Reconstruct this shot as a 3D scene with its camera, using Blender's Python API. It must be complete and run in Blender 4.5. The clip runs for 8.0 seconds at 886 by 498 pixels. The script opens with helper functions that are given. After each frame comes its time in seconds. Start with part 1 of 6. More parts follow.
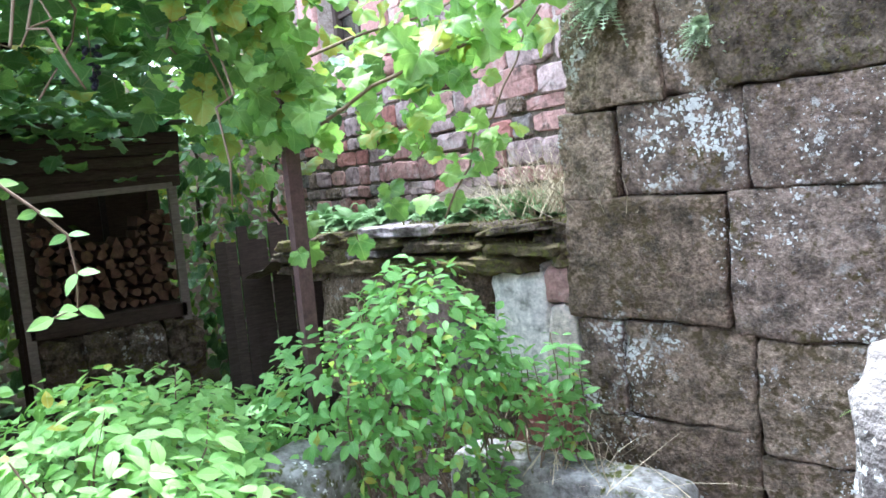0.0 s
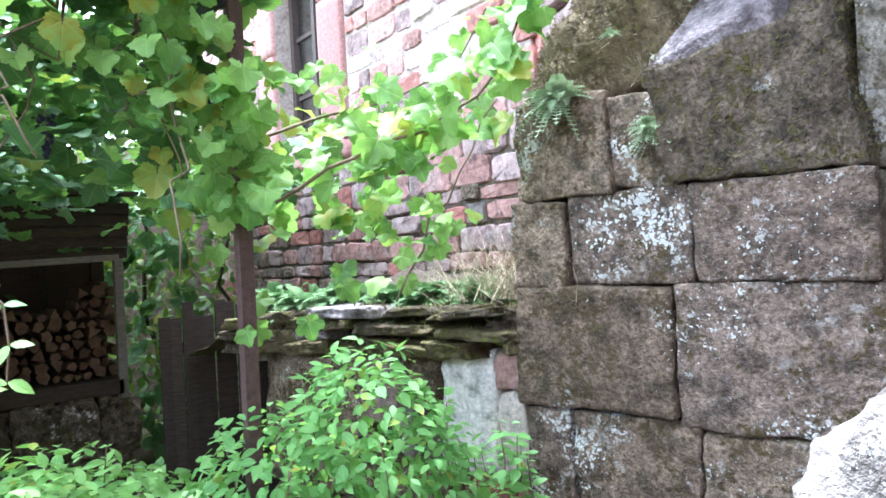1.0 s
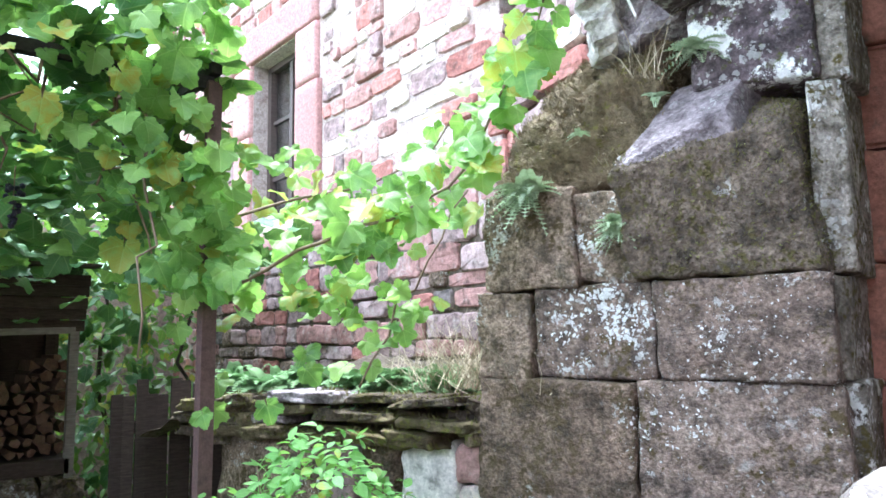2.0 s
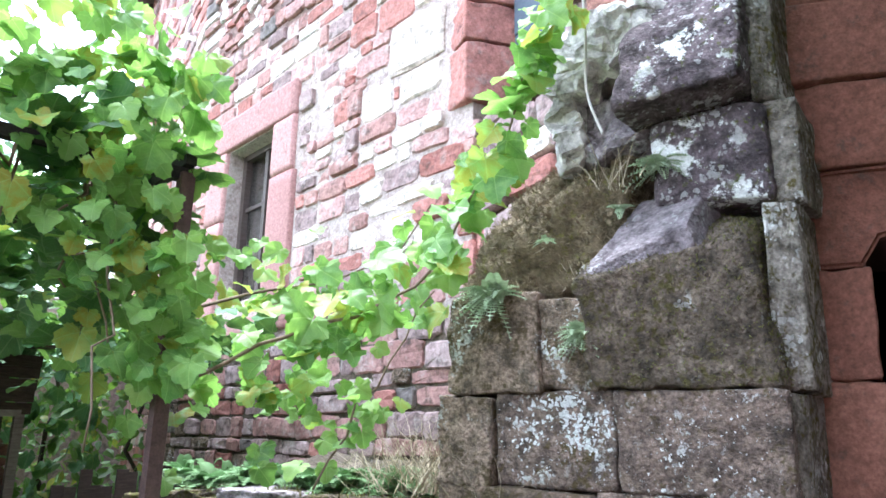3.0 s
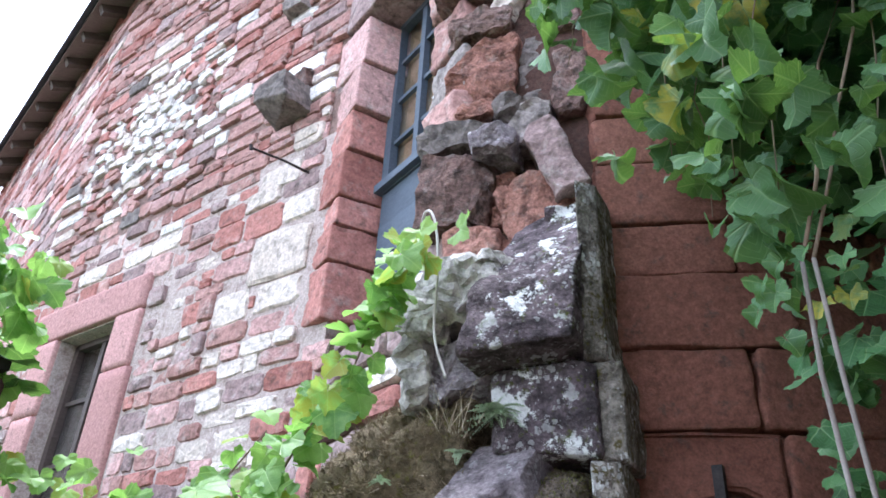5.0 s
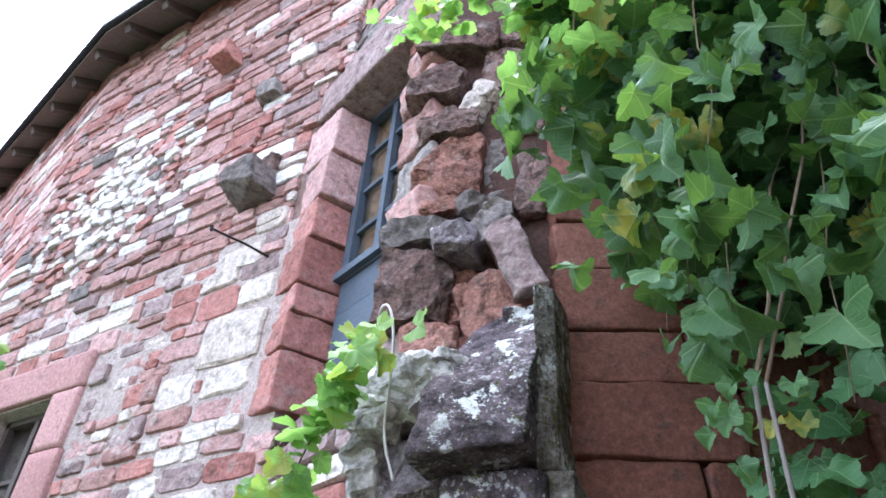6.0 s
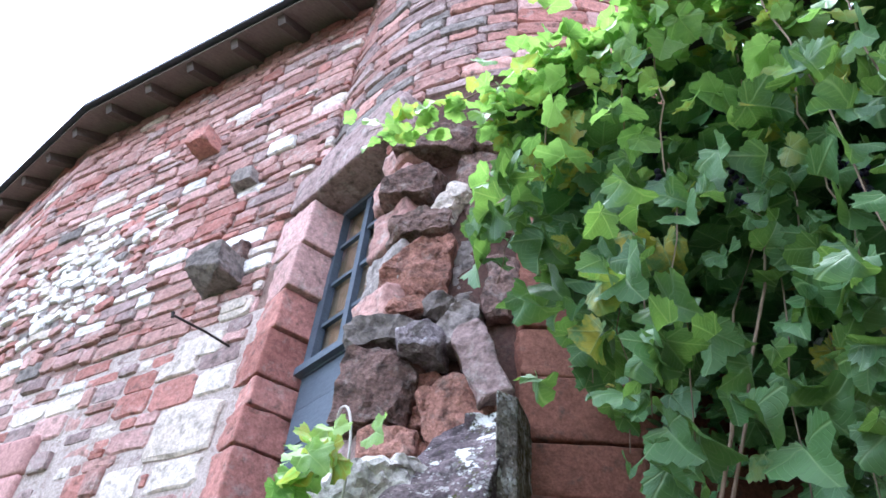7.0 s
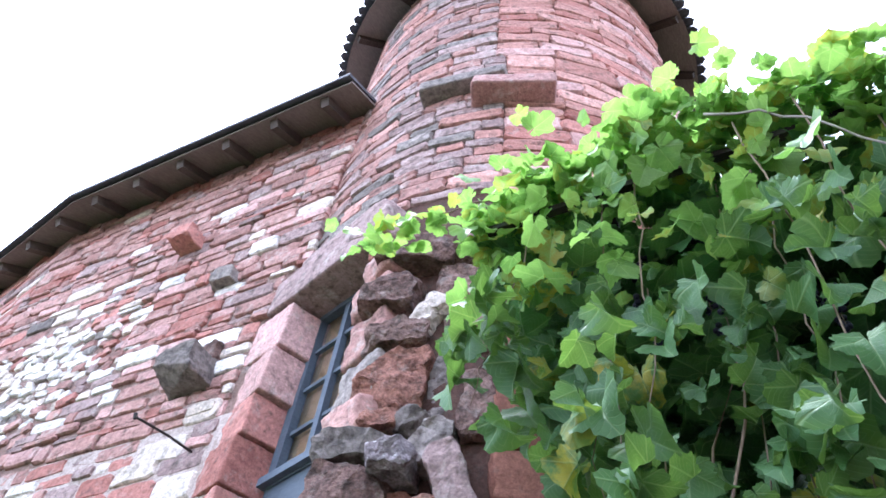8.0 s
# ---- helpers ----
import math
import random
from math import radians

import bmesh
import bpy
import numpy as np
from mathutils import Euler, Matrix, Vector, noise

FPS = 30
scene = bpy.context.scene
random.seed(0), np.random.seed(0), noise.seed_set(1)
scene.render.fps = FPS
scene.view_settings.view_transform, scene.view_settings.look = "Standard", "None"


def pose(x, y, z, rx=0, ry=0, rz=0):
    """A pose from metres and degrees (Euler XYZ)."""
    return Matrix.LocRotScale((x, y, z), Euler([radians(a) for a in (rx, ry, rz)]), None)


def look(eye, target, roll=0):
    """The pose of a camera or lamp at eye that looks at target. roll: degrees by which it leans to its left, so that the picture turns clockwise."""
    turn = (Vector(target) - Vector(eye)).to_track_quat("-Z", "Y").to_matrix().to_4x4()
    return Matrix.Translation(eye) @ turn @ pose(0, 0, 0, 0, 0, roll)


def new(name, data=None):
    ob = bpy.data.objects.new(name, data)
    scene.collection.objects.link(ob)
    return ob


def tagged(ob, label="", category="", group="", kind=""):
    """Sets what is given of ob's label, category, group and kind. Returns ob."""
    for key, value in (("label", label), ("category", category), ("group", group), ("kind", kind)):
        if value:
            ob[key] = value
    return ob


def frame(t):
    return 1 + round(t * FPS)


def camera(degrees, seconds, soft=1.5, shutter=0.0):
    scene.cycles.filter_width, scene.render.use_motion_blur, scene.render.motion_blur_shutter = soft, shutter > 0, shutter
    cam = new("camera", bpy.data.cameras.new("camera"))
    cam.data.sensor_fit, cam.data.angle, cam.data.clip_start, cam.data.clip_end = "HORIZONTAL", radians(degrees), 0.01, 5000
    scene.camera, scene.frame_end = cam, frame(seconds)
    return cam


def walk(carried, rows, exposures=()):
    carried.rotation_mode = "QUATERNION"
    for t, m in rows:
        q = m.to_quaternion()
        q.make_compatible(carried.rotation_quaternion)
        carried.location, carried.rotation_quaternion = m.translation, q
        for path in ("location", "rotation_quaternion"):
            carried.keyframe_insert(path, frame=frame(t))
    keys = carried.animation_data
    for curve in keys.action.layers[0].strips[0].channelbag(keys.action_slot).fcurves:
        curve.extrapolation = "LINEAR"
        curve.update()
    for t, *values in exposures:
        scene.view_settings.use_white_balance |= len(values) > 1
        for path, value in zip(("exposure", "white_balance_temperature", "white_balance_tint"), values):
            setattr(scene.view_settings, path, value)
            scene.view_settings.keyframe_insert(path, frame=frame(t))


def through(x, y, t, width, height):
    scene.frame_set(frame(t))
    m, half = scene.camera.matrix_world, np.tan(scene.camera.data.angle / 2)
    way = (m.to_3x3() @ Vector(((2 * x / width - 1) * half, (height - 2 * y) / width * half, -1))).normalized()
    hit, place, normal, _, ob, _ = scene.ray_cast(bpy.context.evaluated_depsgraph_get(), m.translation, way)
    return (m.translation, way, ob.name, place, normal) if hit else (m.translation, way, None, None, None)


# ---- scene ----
cam = camera(61.6, 8.0, soft=1.65)
PATH = [
    (0, (0.267, 0.088, 1.893), (-1.426, 1.136, 1.705), -5.3),
    (0.5, (0.266, 0.088, 1.893), (-1.39, 1.207, 1.801), -4.3),
    (1, (0.266, 0.088, 1.893), (-1.353, 1.261, 1.919), -3.1),
    (1.5, (0.269, 0.086, 1.894), (-1.314, 1.3, 2.032), -2.0),
    (3, (0.29, 0.081, 1.927), (-1.171, 1.355, 2.421), 1.3),
    (3.5, (0.305, 0.082, 1.951), (-1.071, 1.391, 2.577), 1.9),
    (4, (0.33, 0.076, 1.976), (-0.912, 1.437, 2.753), 1.9),
    (4.5, (0.339, 0.072, 1.997), (-0.801, 1.444, 2.9), 2.3),
    (6, (0.351, 0.072, 2.057), (-0.552, 1.38, 3.271), 4.3),
    (6.5, (0.354, 0.075, 2.078), (-0.478, 1.338, 3.386), 4.9),
    (7, (0.365, 0.069, 2.105), (-0.398, 1.271, 3.509), 5.7),
    (7.5, (0.371, 0.067, 2.144), (-0.331, 1.195, 3.639), 6.5),
    (8, (0.378, 0.075, 2.162), (-0.261, 1.105, 3.753), 7.9),
]
walk(cam, [(t, look(eye, target, roll)) for t, eye, target, roll in PATH],
     exposures=((0.0, 3.32, 5450, 7), (1.5, 3.5, 5450, 7), (3.0, 3.13, 5550, 8), (3.5, 2.97, 5550, 9), (4.5, 2.52, 5600, 12), (6.5, 2.54, 5450, 13), (8.0, 2.66, 5450, 15)))

# ---- world, sun and exposure ----
SUN_EL, SUN_AZ = 74.0, 275.0
world = bpy.data.worlds.new("sky")
scene.world = world
world.use_nodes = True
wn, wl = world.node_tree.nodes, world.node_tree.links
bg = wn["Background"]
sky = wn.new("ShaderNodeTexSky")
sky.sky_type = "NISHITA"
sky.sun_disc = False
sky.sun_elevation, sky.sun_rotation = radians(SUN_EL), radians(SUN_AZ)
sky.dust_density, sky.air_density = 1.5, 1.3
veil = wn.new("ShaderNodeHueSaturation")
veil.inputs["Saturation"].default_value = 0.33
wl.new(sky.outputs[0], veil.inputs["Color"])
wl.new(veil.outputs[0], bg.inputs["Color"])
bg.inputs["Strength"].default_value = 0.15
sun = new("sun", bpy.data.lights.new("sun", "SUN"))
sun.data.energy, sun.data.angle, sun.data.color = 1.5, radians(14), (1.0, 0.98, 0.95)
sun.matrix_world = look((0, 0, 30), (0 - 30 * math.cos(radians(SUN_EL)) * math.sin(radians(SUN_AZ)) / math.sin(radians(SUN_EL)),
                                     -30 * math.cos(radians(SUN_EL)) * math.cos(radians(SUN_AZ)) / math.sin(radians(SUN_EL)), 0))

# ---- materials ----


class Mat:
    """A small helper round a node material."""

    def __init__(self, name):
        self.m = bpy.data.materials.new(name)
        self.m.use_nodes = True
        self.n, self.l = self.m.node_tree.nodes, self.m.node_tree.links
        self.b = self.n["Principled BSDF"]
        self.tc = self.n.new("ShaderNodeTexCoord")
        self.geo = self.n.new("ShaderNodeNewGeometry")
        self.inf = self.n.new("ShaderNodeObjectInfo")

    def noise(self, scale, detail=4, rough=0.6, stretch=None):
        t = self.n.new("ShaderNodeTexNoise")
        t.inputs["Scale"].default_value, t.inputs["Detail"].default_value, t.inputs["Roughness"].default_value = scale, detail, rough
        src = self.geo.outputs["Position"]
        if stretch:
            mp = self.n.new("ShaderNodeMapping")
            mp.inputs["Scale"].default_value = stretch
            self.l.new(src, mp.inputs[0])
            src = mp.outputs[0]
        self.l.new(src, t.inputs["Vector"])
        return t.outputs["Fac"]

    def ramp(self, fac, *stops):
        r = self.n.new("ShaderNodeValToRGB")
        while len(r.color_ramp.elements) < len(stops):
            r.color_ramp.elements.new(0.5)
        for e, (p, c) in zip(r.color_ramp.elements, stops):
            e.position = p
            e.color = (c, c, c, 1) if isinstance(c, (int, float)) else (*c, 1)
        self.l.new(fac, r.inputs[0])
        return r.outputs[0]

    def mix(self, fac, a, b, mode="MIX"):
        x = self.n.new("ShaderNodeMix")
        x.data_type, x.blend_type = "RGBA", mode
        for i, v in ((0, fac), (6, a), (7, b)):
            if isinstance(v, (int, float)):
                x.inputs[i].default_value = v
            elif isinstance(v, tuple):
                x.inputs[i].default_value = (*v, 1)
            else:
                self.l.new(v, x.inputs[i])
        return x.outputs[2]

    def math(self, op, a, b=0.0):
        x = self.n.new("ShaderNodeMath")
        x.operation = op
        for i, v in ((0, a), (1, b)):
            if isinstance(v, (int, float)):
                x.inputs[i].default_value = v
            else:
                self.l.new(v, x.inputs[i])
        return x.outputs[0]

    def each(self):
        """A random number for each piece: by object and by island."""
        s = self.math("ADD", self.inf.outputs["Random"], self.geo.outputs["Random Per Island"])
        return self.math("FRACT", s)

    def finish(self, colour, rough=0.9, bump=None, strength=0.4, dist=0.01, spec=0.25):
        if isinstance(colour, tuple):
            self.b.inputs["Base Color"].default_value = (*colour, 1)
        else:
            self.l.new(colour, self.b.inputs["Base Color"])
        if isinstance(rough, (int, float)):
            self.b.inputs["Roughness"].default_value = rough
        else:
            self.l.new(rough, self.b.inputs["Roughness"])
        self.b.inputs["Specular IOR Level"].default_value = spec
        if bump is not None:
            bp = self.n.new("ShaderNodeBump")
            bp.inputs["Strength"].default_value, bp.inputs["Distance"].default_value = strength, dist
            self.l.new(bump, bp.inputs["Height"])
            self.l.new(bp.outputs[0], self.b.inputs["Normal"])
        return self.m


def mul(c, k):
    return tuple(v * k for v in c)


def stone_mat(name, a, b, lime=0.0, stain=(0.08, 0.065, 0.055), stained=0.25, lichen=0.0, speck=0.35, dots=1.0, blot=9.0, blotty=1.0, dot=46, moss=0.0, mossy=(0.07, 0.075, 0.02), grain=60, bumps=0.5, vary=0.35):
    m = Mat(name)
    big, fine = m.noise(3.5, 5), m.noise(grain, 3, 0.7)
    mid = m.noise(14, 4, 0.65)
    c = m.mix(m.each(), a, b)
    c = m.mix(m.ramp(big, (0.35, 0.0), (0.7, 0.55)), c, mul(b, 1.15))
    c = m.mix(m.ramp(mid, (0.62 - stained * 0.5, 0.0), (0.78 - stained * 0.3, 0.85)), c, stain)
    c = m.mix(speck, c, m.ramp(fine, (0.3, 0.3), (0.72, 1.55)), "MULTIPLY")
    c = m.mix(0.5, c, m.ramp(m.noise(grain * 0.35, 4, 0.7), (0.35, 0.5), (0.65, 1.4)), "MULTIPLY")
    c = m.mix(vary, c, m.ramp(m.each(), (0.0, 0.55), (1.0, 1.5)), "MULTIPLY")
    if lime:      # smears of old lime mortar
        k = m.ramp(m.noise(8, 7, 0.72), (0.54, 0.0), (0.70, lime))
        c = m.mix(k, c, (0.60, 0.54, 0.49))
    if moss:
        k = m.ramp(m.math("MULTIPLY", m.noise(5.5, 5, 0.7), m.noise(38, 2)), (0.36 - 0.16 * moss, 0.0), (0.42 - 0.12 * moss, 1.0))
        c = m.mix(k, c, m.mix(m.noise(90, 2), mul(mossy, 0.6), mul(mossy, 1.7)))
    if lichen:
        patch = m.ramp(m.noise(3.4, 4), (0.66 - 0.2 * lichen, 0.0), (0.76 - 0.2 * lichen, 1.0))
        v = m.n.new("ShaderNodeTexVoronoi")
        v.inputs["Scale"].default_value, v.inputs["Randomness"].default_value = dot, 1.0
        wob = m.n.new("ShaderNodeVectorMath")
        wob.operation = "MULTIPLY_ADD"
        tn = m.n.new("ShaderNodeTexNoise")
        tn.inputs["Scale"].default_value = 55
        m.l.new(m.geo.outputs["Position"], tn.inputs["Vector"])
        m.l.new(tn.outputs["Color"], wob.inputs[0])
        wob.inputs[1].default_value = (0.03, 0.03, 0.03)
        m.l.new(m.geo.outputs["Position"], wob.inputs[2])
        m.l.new(wob.outputs[0], v.inputs["Vector"])
        one = m.n.new("ShaderNodeSeparateXYZ")
        m.l.new(v.outputs["Color"], one.inputs[0])
        swell = m.math("MULTIPLY", m.ramp(m.noise(4.2, 3, 0.6), (0.485, 0.17), (0.70, 1.0)), m.math("POWER", one.outputs[0], 0.7))
        dot = m.ramp(m.math("SUBTRACT", v.outputs["Distance"], swell), (0.0, 1.0), (0.07, 0.0))
        blots = m.ramp(m.noise(blot, 6, 0.75), (0.655 - 0.06 * lichen, 0.0), (0.69 - 0.06 * lichen, 1.0))
        k = m.math("MAXIMUM", m.math("MULTIPLY", m.math("MULTIPLY", dot, dots), patch), m.math("MULTIPLY", m.math("MULTIPLY", blots, blotty), m.ramp(patch, (0.0, 0.25 * lichen), (1.0, 1.0))))
        c = m.mix(k, c, m.mix(fine, (0.62, 0.61, 0.59), (0.90, 0.90, 0.87)))
    h = m.math("ADD", m.math("ADD", m.math("MULTIPLY", m.noise(grain * 0.4, 4, 0.75), speck), m.math("MULTIPLY", fine, 0.45 + 0.5 * speck)), m.math("ADD", mid, m.math("MULTIPLY", big, 0.8)))
    return m.finish(c, 0.93, h, bumps, 0.02, 0.15)


M_RED = stone_mat("red sandstone", (0.33, 0.13, 0.105), (0.42, 0.20, 0.17), lime=0.35, stained=0.15)
M_PINK = stone_mat("pink sandstone", (0.45, 0.255, 0.23), (0.52, 0.33, 0.305), lime=0.6, stained=0.15)
M_MAUVE = stone_mat("mauve sandstone", (0.29, 0.195, 0.185), (0.38, 0.28, 0.265), lime=0.6, stained=0.25)
M_CREAM = stone_mat("cream limestone", (0.60, 0.50, 0.425), (0.66, 0.58, 0.52), stain=(0.22, 0.19, 0.16), stained=0.18, vary=0.2)
M_WHITE = stone_mat("pale rubble", (0.64, 0.59, 0.55), (0.74, 0.70, 0.665), stain=(0.2, 0.19, 0.17), stained=0.2, vary=0.25)
M_GREY = stone_mat("grey weathered stone", (0.20, 0.17, 0.155), (0.29, 0.25, 0.23), stain=(0.07, 0.06, 0.055), stained=0.35, lichen=0.15)
M_PALE = stone_mat("stained pale limestone", (0.49, 0.445, 0.415), (0.61, 0.565, 0.53), stain=(0.13, 0.115, 0.10), stained=0.35, lichen=0.5, dots=0.2, blot=7, vary=0.1)
M_MORTAR = stone_mat("lime mortar", (0.46, 0.37, 0.33), (0.54, 0.45, 0.41), stain=(0.25, 0.17, 0.14), stained=0.25, grain=120)
M_REDMORTAR = stone_mat("reddish earth mortar", (0.23, 0.145, 0.12), (0.32, 0.22, 0.19), lime=0.5, stain=(0.10, 0.065, 0.055), stained=0.3, grain=120)
M_MUD = stone_mat("mossy crumbling mortar", (0.16, 0.125, 0.095), (0.21, 0.165, 0.13), stain=(0.07, 0.06, 0.04), stained=0.4, moss=0.4, grain=110)
M_DARKJOINT = stone_mat("dark mortar", (0.10, 0.055, 0.045), (0.13, 0.075, 0.06), grain=110)
M_BLOCK = stone_mat("mossy ashlar", (0.275, 0.195, 0.145), (0.33, 0.245, 0.185), stain=(0.07, 0.058, 0.042), stained=0.42, moss=0.6, mossy=(0.095, 0.072, 0.04), lichen=0.8, blot=16, blotty=0.4, dot=70, speck=0.8, grain=75, bumps=1.0)
M_LICHEN = stone_mat("lichened ashlar", (0.27, 0.195, 0.155), (0.325, 0.245, 0.20), stain=(0.075, 0.06, 0.05), stained=0.42, moss=0.45, mossy=(0.095, 0.072, 0.036), lichen=1.1, blot=16, blotty=0.55, dot=62, speck=0.8, grain=75, bumps=1.0)
M_WEDGE = stone_mat("mossy coping stone", (0.15, 0.112, 0.082), (0.19, 0.148, 0.115), stain=(0.04, 0.033, 0.025), stained=0.5, moss=0.55, mossy=(0.085, 0.072, 0.03), lichen=0.3, speck=0.7, bumps=1.0)
M_CRUST = stone_mat("white crusted stone", (0.13, 0.10, 0.11), (0.18, 0.14, 0.15), stain=(0.03, 0.025, 0.025), stained=0.5, lichen=1.5, dots=0.35, blot=5.5, speck=0.6, moss=0.35, bumps=1.0)
M_TOWER = stone_mat("dark red tower ashlar", (0.18, 0.074, 0.052), (0.235, 0.106, 0.076), stained=0.1, grain=90, vary=0.25)
M_TURRET = stone_mat("turret sandstone", (0.42, 0.20, 0.165), (0.50, 0.29, 0.25), stained=0.2)
M_ROSE = stone_mat("rose sandstone", (0.345, 0.185, 0.16), (0.415, 0.245, 0.215), lime=0.6, stained=0.2, vary=0.3)
M_THATCH = stone_mat("dry brown thatch", (0.25, 0.19, 0.115), (0.31, 0.24, 0.155), stain=(0.10, 0.08, 0.045), stained=0.35, moss=0.3, mossy=(0.17, 0.15, 0.05), grain=140, bumps=1.0)
M_MOSS = stone_mat("dry moss", (0.175, 0.14, 0.08), (0.215, 0.17, 0.105), stain=(0.06, 0.05, 0.025), stained=0.4, moss=0.5, mossy=(0.15, 0.14, 0.045), grain=140, bumps=1.0)
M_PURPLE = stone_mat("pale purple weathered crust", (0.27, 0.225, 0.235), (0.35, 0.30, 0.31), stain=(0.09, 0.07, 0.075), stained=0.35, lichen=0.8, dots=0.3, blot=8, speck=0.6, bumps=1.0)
M_ROCK = stone_mat("torn brown red sandstone", (0.22, 0.135, 0.115), (0.31, 0.205, 0.175), lime=0.35, stain=(0.06, 0.045, 0.04), stained=0.4, speck=0.6, bumps=1.0)
M_TORN = stone_mat("torn fresh red sandstone", (0.33, 0.155, 0.115), (0.40, 0.21, 0.165), lime=0.3, stain=(0.09, 0.05, 0.04), stained=0.3, speck=0.6, bumps=1.0)
M_EARTH = stone_mat("dark earth", (0.05, 0.04, 0.028), (0.075, 0.06, 0.04), moss=0.4, grain=90, bumps=1.0)


def leaf_mat(name, dark, light, yellow=0.0, gloss=0.42, through=0.45, glow=(0.30, 0.50, 0.05), style="vine"):
    m = Mat(name)
    r = m.each()
    c = m.mix(r, dark, light)
    c = m.mix(m.ramp(m.noise(26, 3), (0.4, 0.0), (0.75, 0.5)), c, mul(light, 1.25))
    if yellow:
        k = m.math("MULTIPLY", m.ramp(r, (1.0 - yellow, 0.0), (min(0.999, 1.0 - yellow * 0.4), 1.0)), m.ramp(m.noise(22, 3), (0.38, 0.0), (0.55, 1.0)))
        c = m.mix(k, c, (0.42, 0.36, 0.05))
    sep = m.n.new("ShaderNodeSeparateXYZ")
    m.l.new(m.tc.outputs["UV"], sep.inputs[0])
    u, v = sep.outputs[0], sep.outputs[1]
    if style == "vine":       # ribs that fan out from the stalk
        a = m.math("DIVIDE", m.math("ARCTAN2", u, m.math("ADD", v, 0.03)), 0.9)
        r = m.math("SQRT", m.math("ADD", m.math("MULTIPLY", u, u), m.math("MULTIPLY", v, v)))
        off = m.math("ABSOLUTE", m.math("SUBTRACT", m.math("FRACT", m.math("ADD", a, 10.5)), 0.5))
        rib = m.math("MULTIPLY", off, r)
        side = m.math("ABSOLUTE", m.math("SUBTRACT", m.math("FRACT", m.math("MULTIPLY", m.math("SUBTRACT", r, m.math("MULTIPLY", off, 0.5)), 9.0)), 0.5))
    else:                     # midrib and slanting side ribs
        rib = m.math("ABSOLUTE", u)
        side = m.math("ABSOLUTE", m.math("SUBTRACT", m.math("FRACT", m.math("MULTIPLY", m.math("SUBTRACT", v, m.math("MULTIPLY", rib, 0.8)), 7.0)), 0.5))
    lines = m.math("MAXIMUM", m.ramp(rib, (0.004, 1.0), (0.022, 0.0)), m.math("MULTIPLY", m.ramp(side, (0.0, 1.0), (0.12, 0.0)), 0.4))
    c = m.mix(m.math("MULTIPLY", lines, 0.5), c, m.mix(0.5, mul(light, 1.5), (0.45, 0.55, 0.25)))
    m.finish(c, gloss, m.math("SUBTRACT", m.math("MULTIPLY", m.noise(60, 2), 0.6), lines), 0.5, 0.004, 0.45)
    tr = m.n.new("ShaderNodeBsdfTranslucent")
    m.l.new(m.mix(0.5, c, glow), tr.inputs["Color"])
    mx = m.n.new("ShaderNodeMixShader")
    mx.inputs[0].default_value = through
    m.l.new(m.b.outputs[0], mx.inputs[1])
    m.l.new(tr.outputs[0], mx.inputs[2])
    m.l.new(mx.outputs[0], m.n["Material Output"].inputs["Surface"])
    return m.m


M_VINE = leaf_mat("vine leaf", (0.09, 0.24, 0.062), (0.35, 0.55, 0.14), 0.26, 0.45, 0.52, (0.30, 0.52, 0.08))
# darker copy of the vine leaf: the shade inside the vines is in its colour
M_VINE_SHADE = leaf_mat("shaded vine leaf", (0.04, 0.12, 0.045), (0.08, 0.20, 0.07), 0.04, 0.5, 0.22)
# curtain leaf, coloured darker to stand for the shade below the crest
M_VINE_HALFSHADE = leaf_mat("hanging vine leaf", (0.038, 0.11, 0.038), (0.085, 0.19, 0.06), 0.06, 0.5, 0.3)
M_BUSH = leaf_mat("shrub leaf", (0.18, 0.40, 0.11), (0.38, 0.64, 0.20), 0.04, 0.5, style="ovate")
M_FERN = leaf_mat("fern frond", (0.22, 0.30, 0.20), (0.40, 0.47, 0.35), 0.0, 0.7, 0.25, (0.1, 0.2, 0.05))
M_FERN_GREEN = leaf_mat("terrace fern frond", (0.06, 0.14, 0.06), (0.14, 0.26, 0.12), 0.0, 0.85, 0.3, (0.1, 0.25, 0.08))
# copy of the shrub leaf with shade put into its darker colour
M_BUSH_SHADE = leaf_mat("shaded shrub leaf", (0.12, 0.31, 0.09), (0.29, 0.55, 0.17), 0.06, 0.5, style="ovate")
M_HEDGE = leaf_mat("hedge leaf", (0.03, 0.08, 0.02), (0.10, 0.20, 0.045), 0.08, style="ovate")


def plain_mat(name, a, b, rough=0.7, scale=30, stretch=None, strength=0.3, metal=0.0, spec=0.3):
    m = Mat(name)
    n = m.noise(scale, 5, 0.65, stretch)
    c = m.mix(m.ramp(n, (0.3, 0.0), (0.7, 1.0)), a, b)
    c = m.mix(0.4, c, m.ramp(m.each(), (0.0, 0.65), (1.0, 1.35)), "MULTIPLY")
    c = m.mix(0.3, c, m.ramp(m.noise(scale * 4, 3), (0.3, 0.6), (0.7, 1.3)), "MULTIPLY")
    m.b.inputs["Metallic"].default_value = metal
    return m.finish(c, rough, n, strength, 0.006, spec)


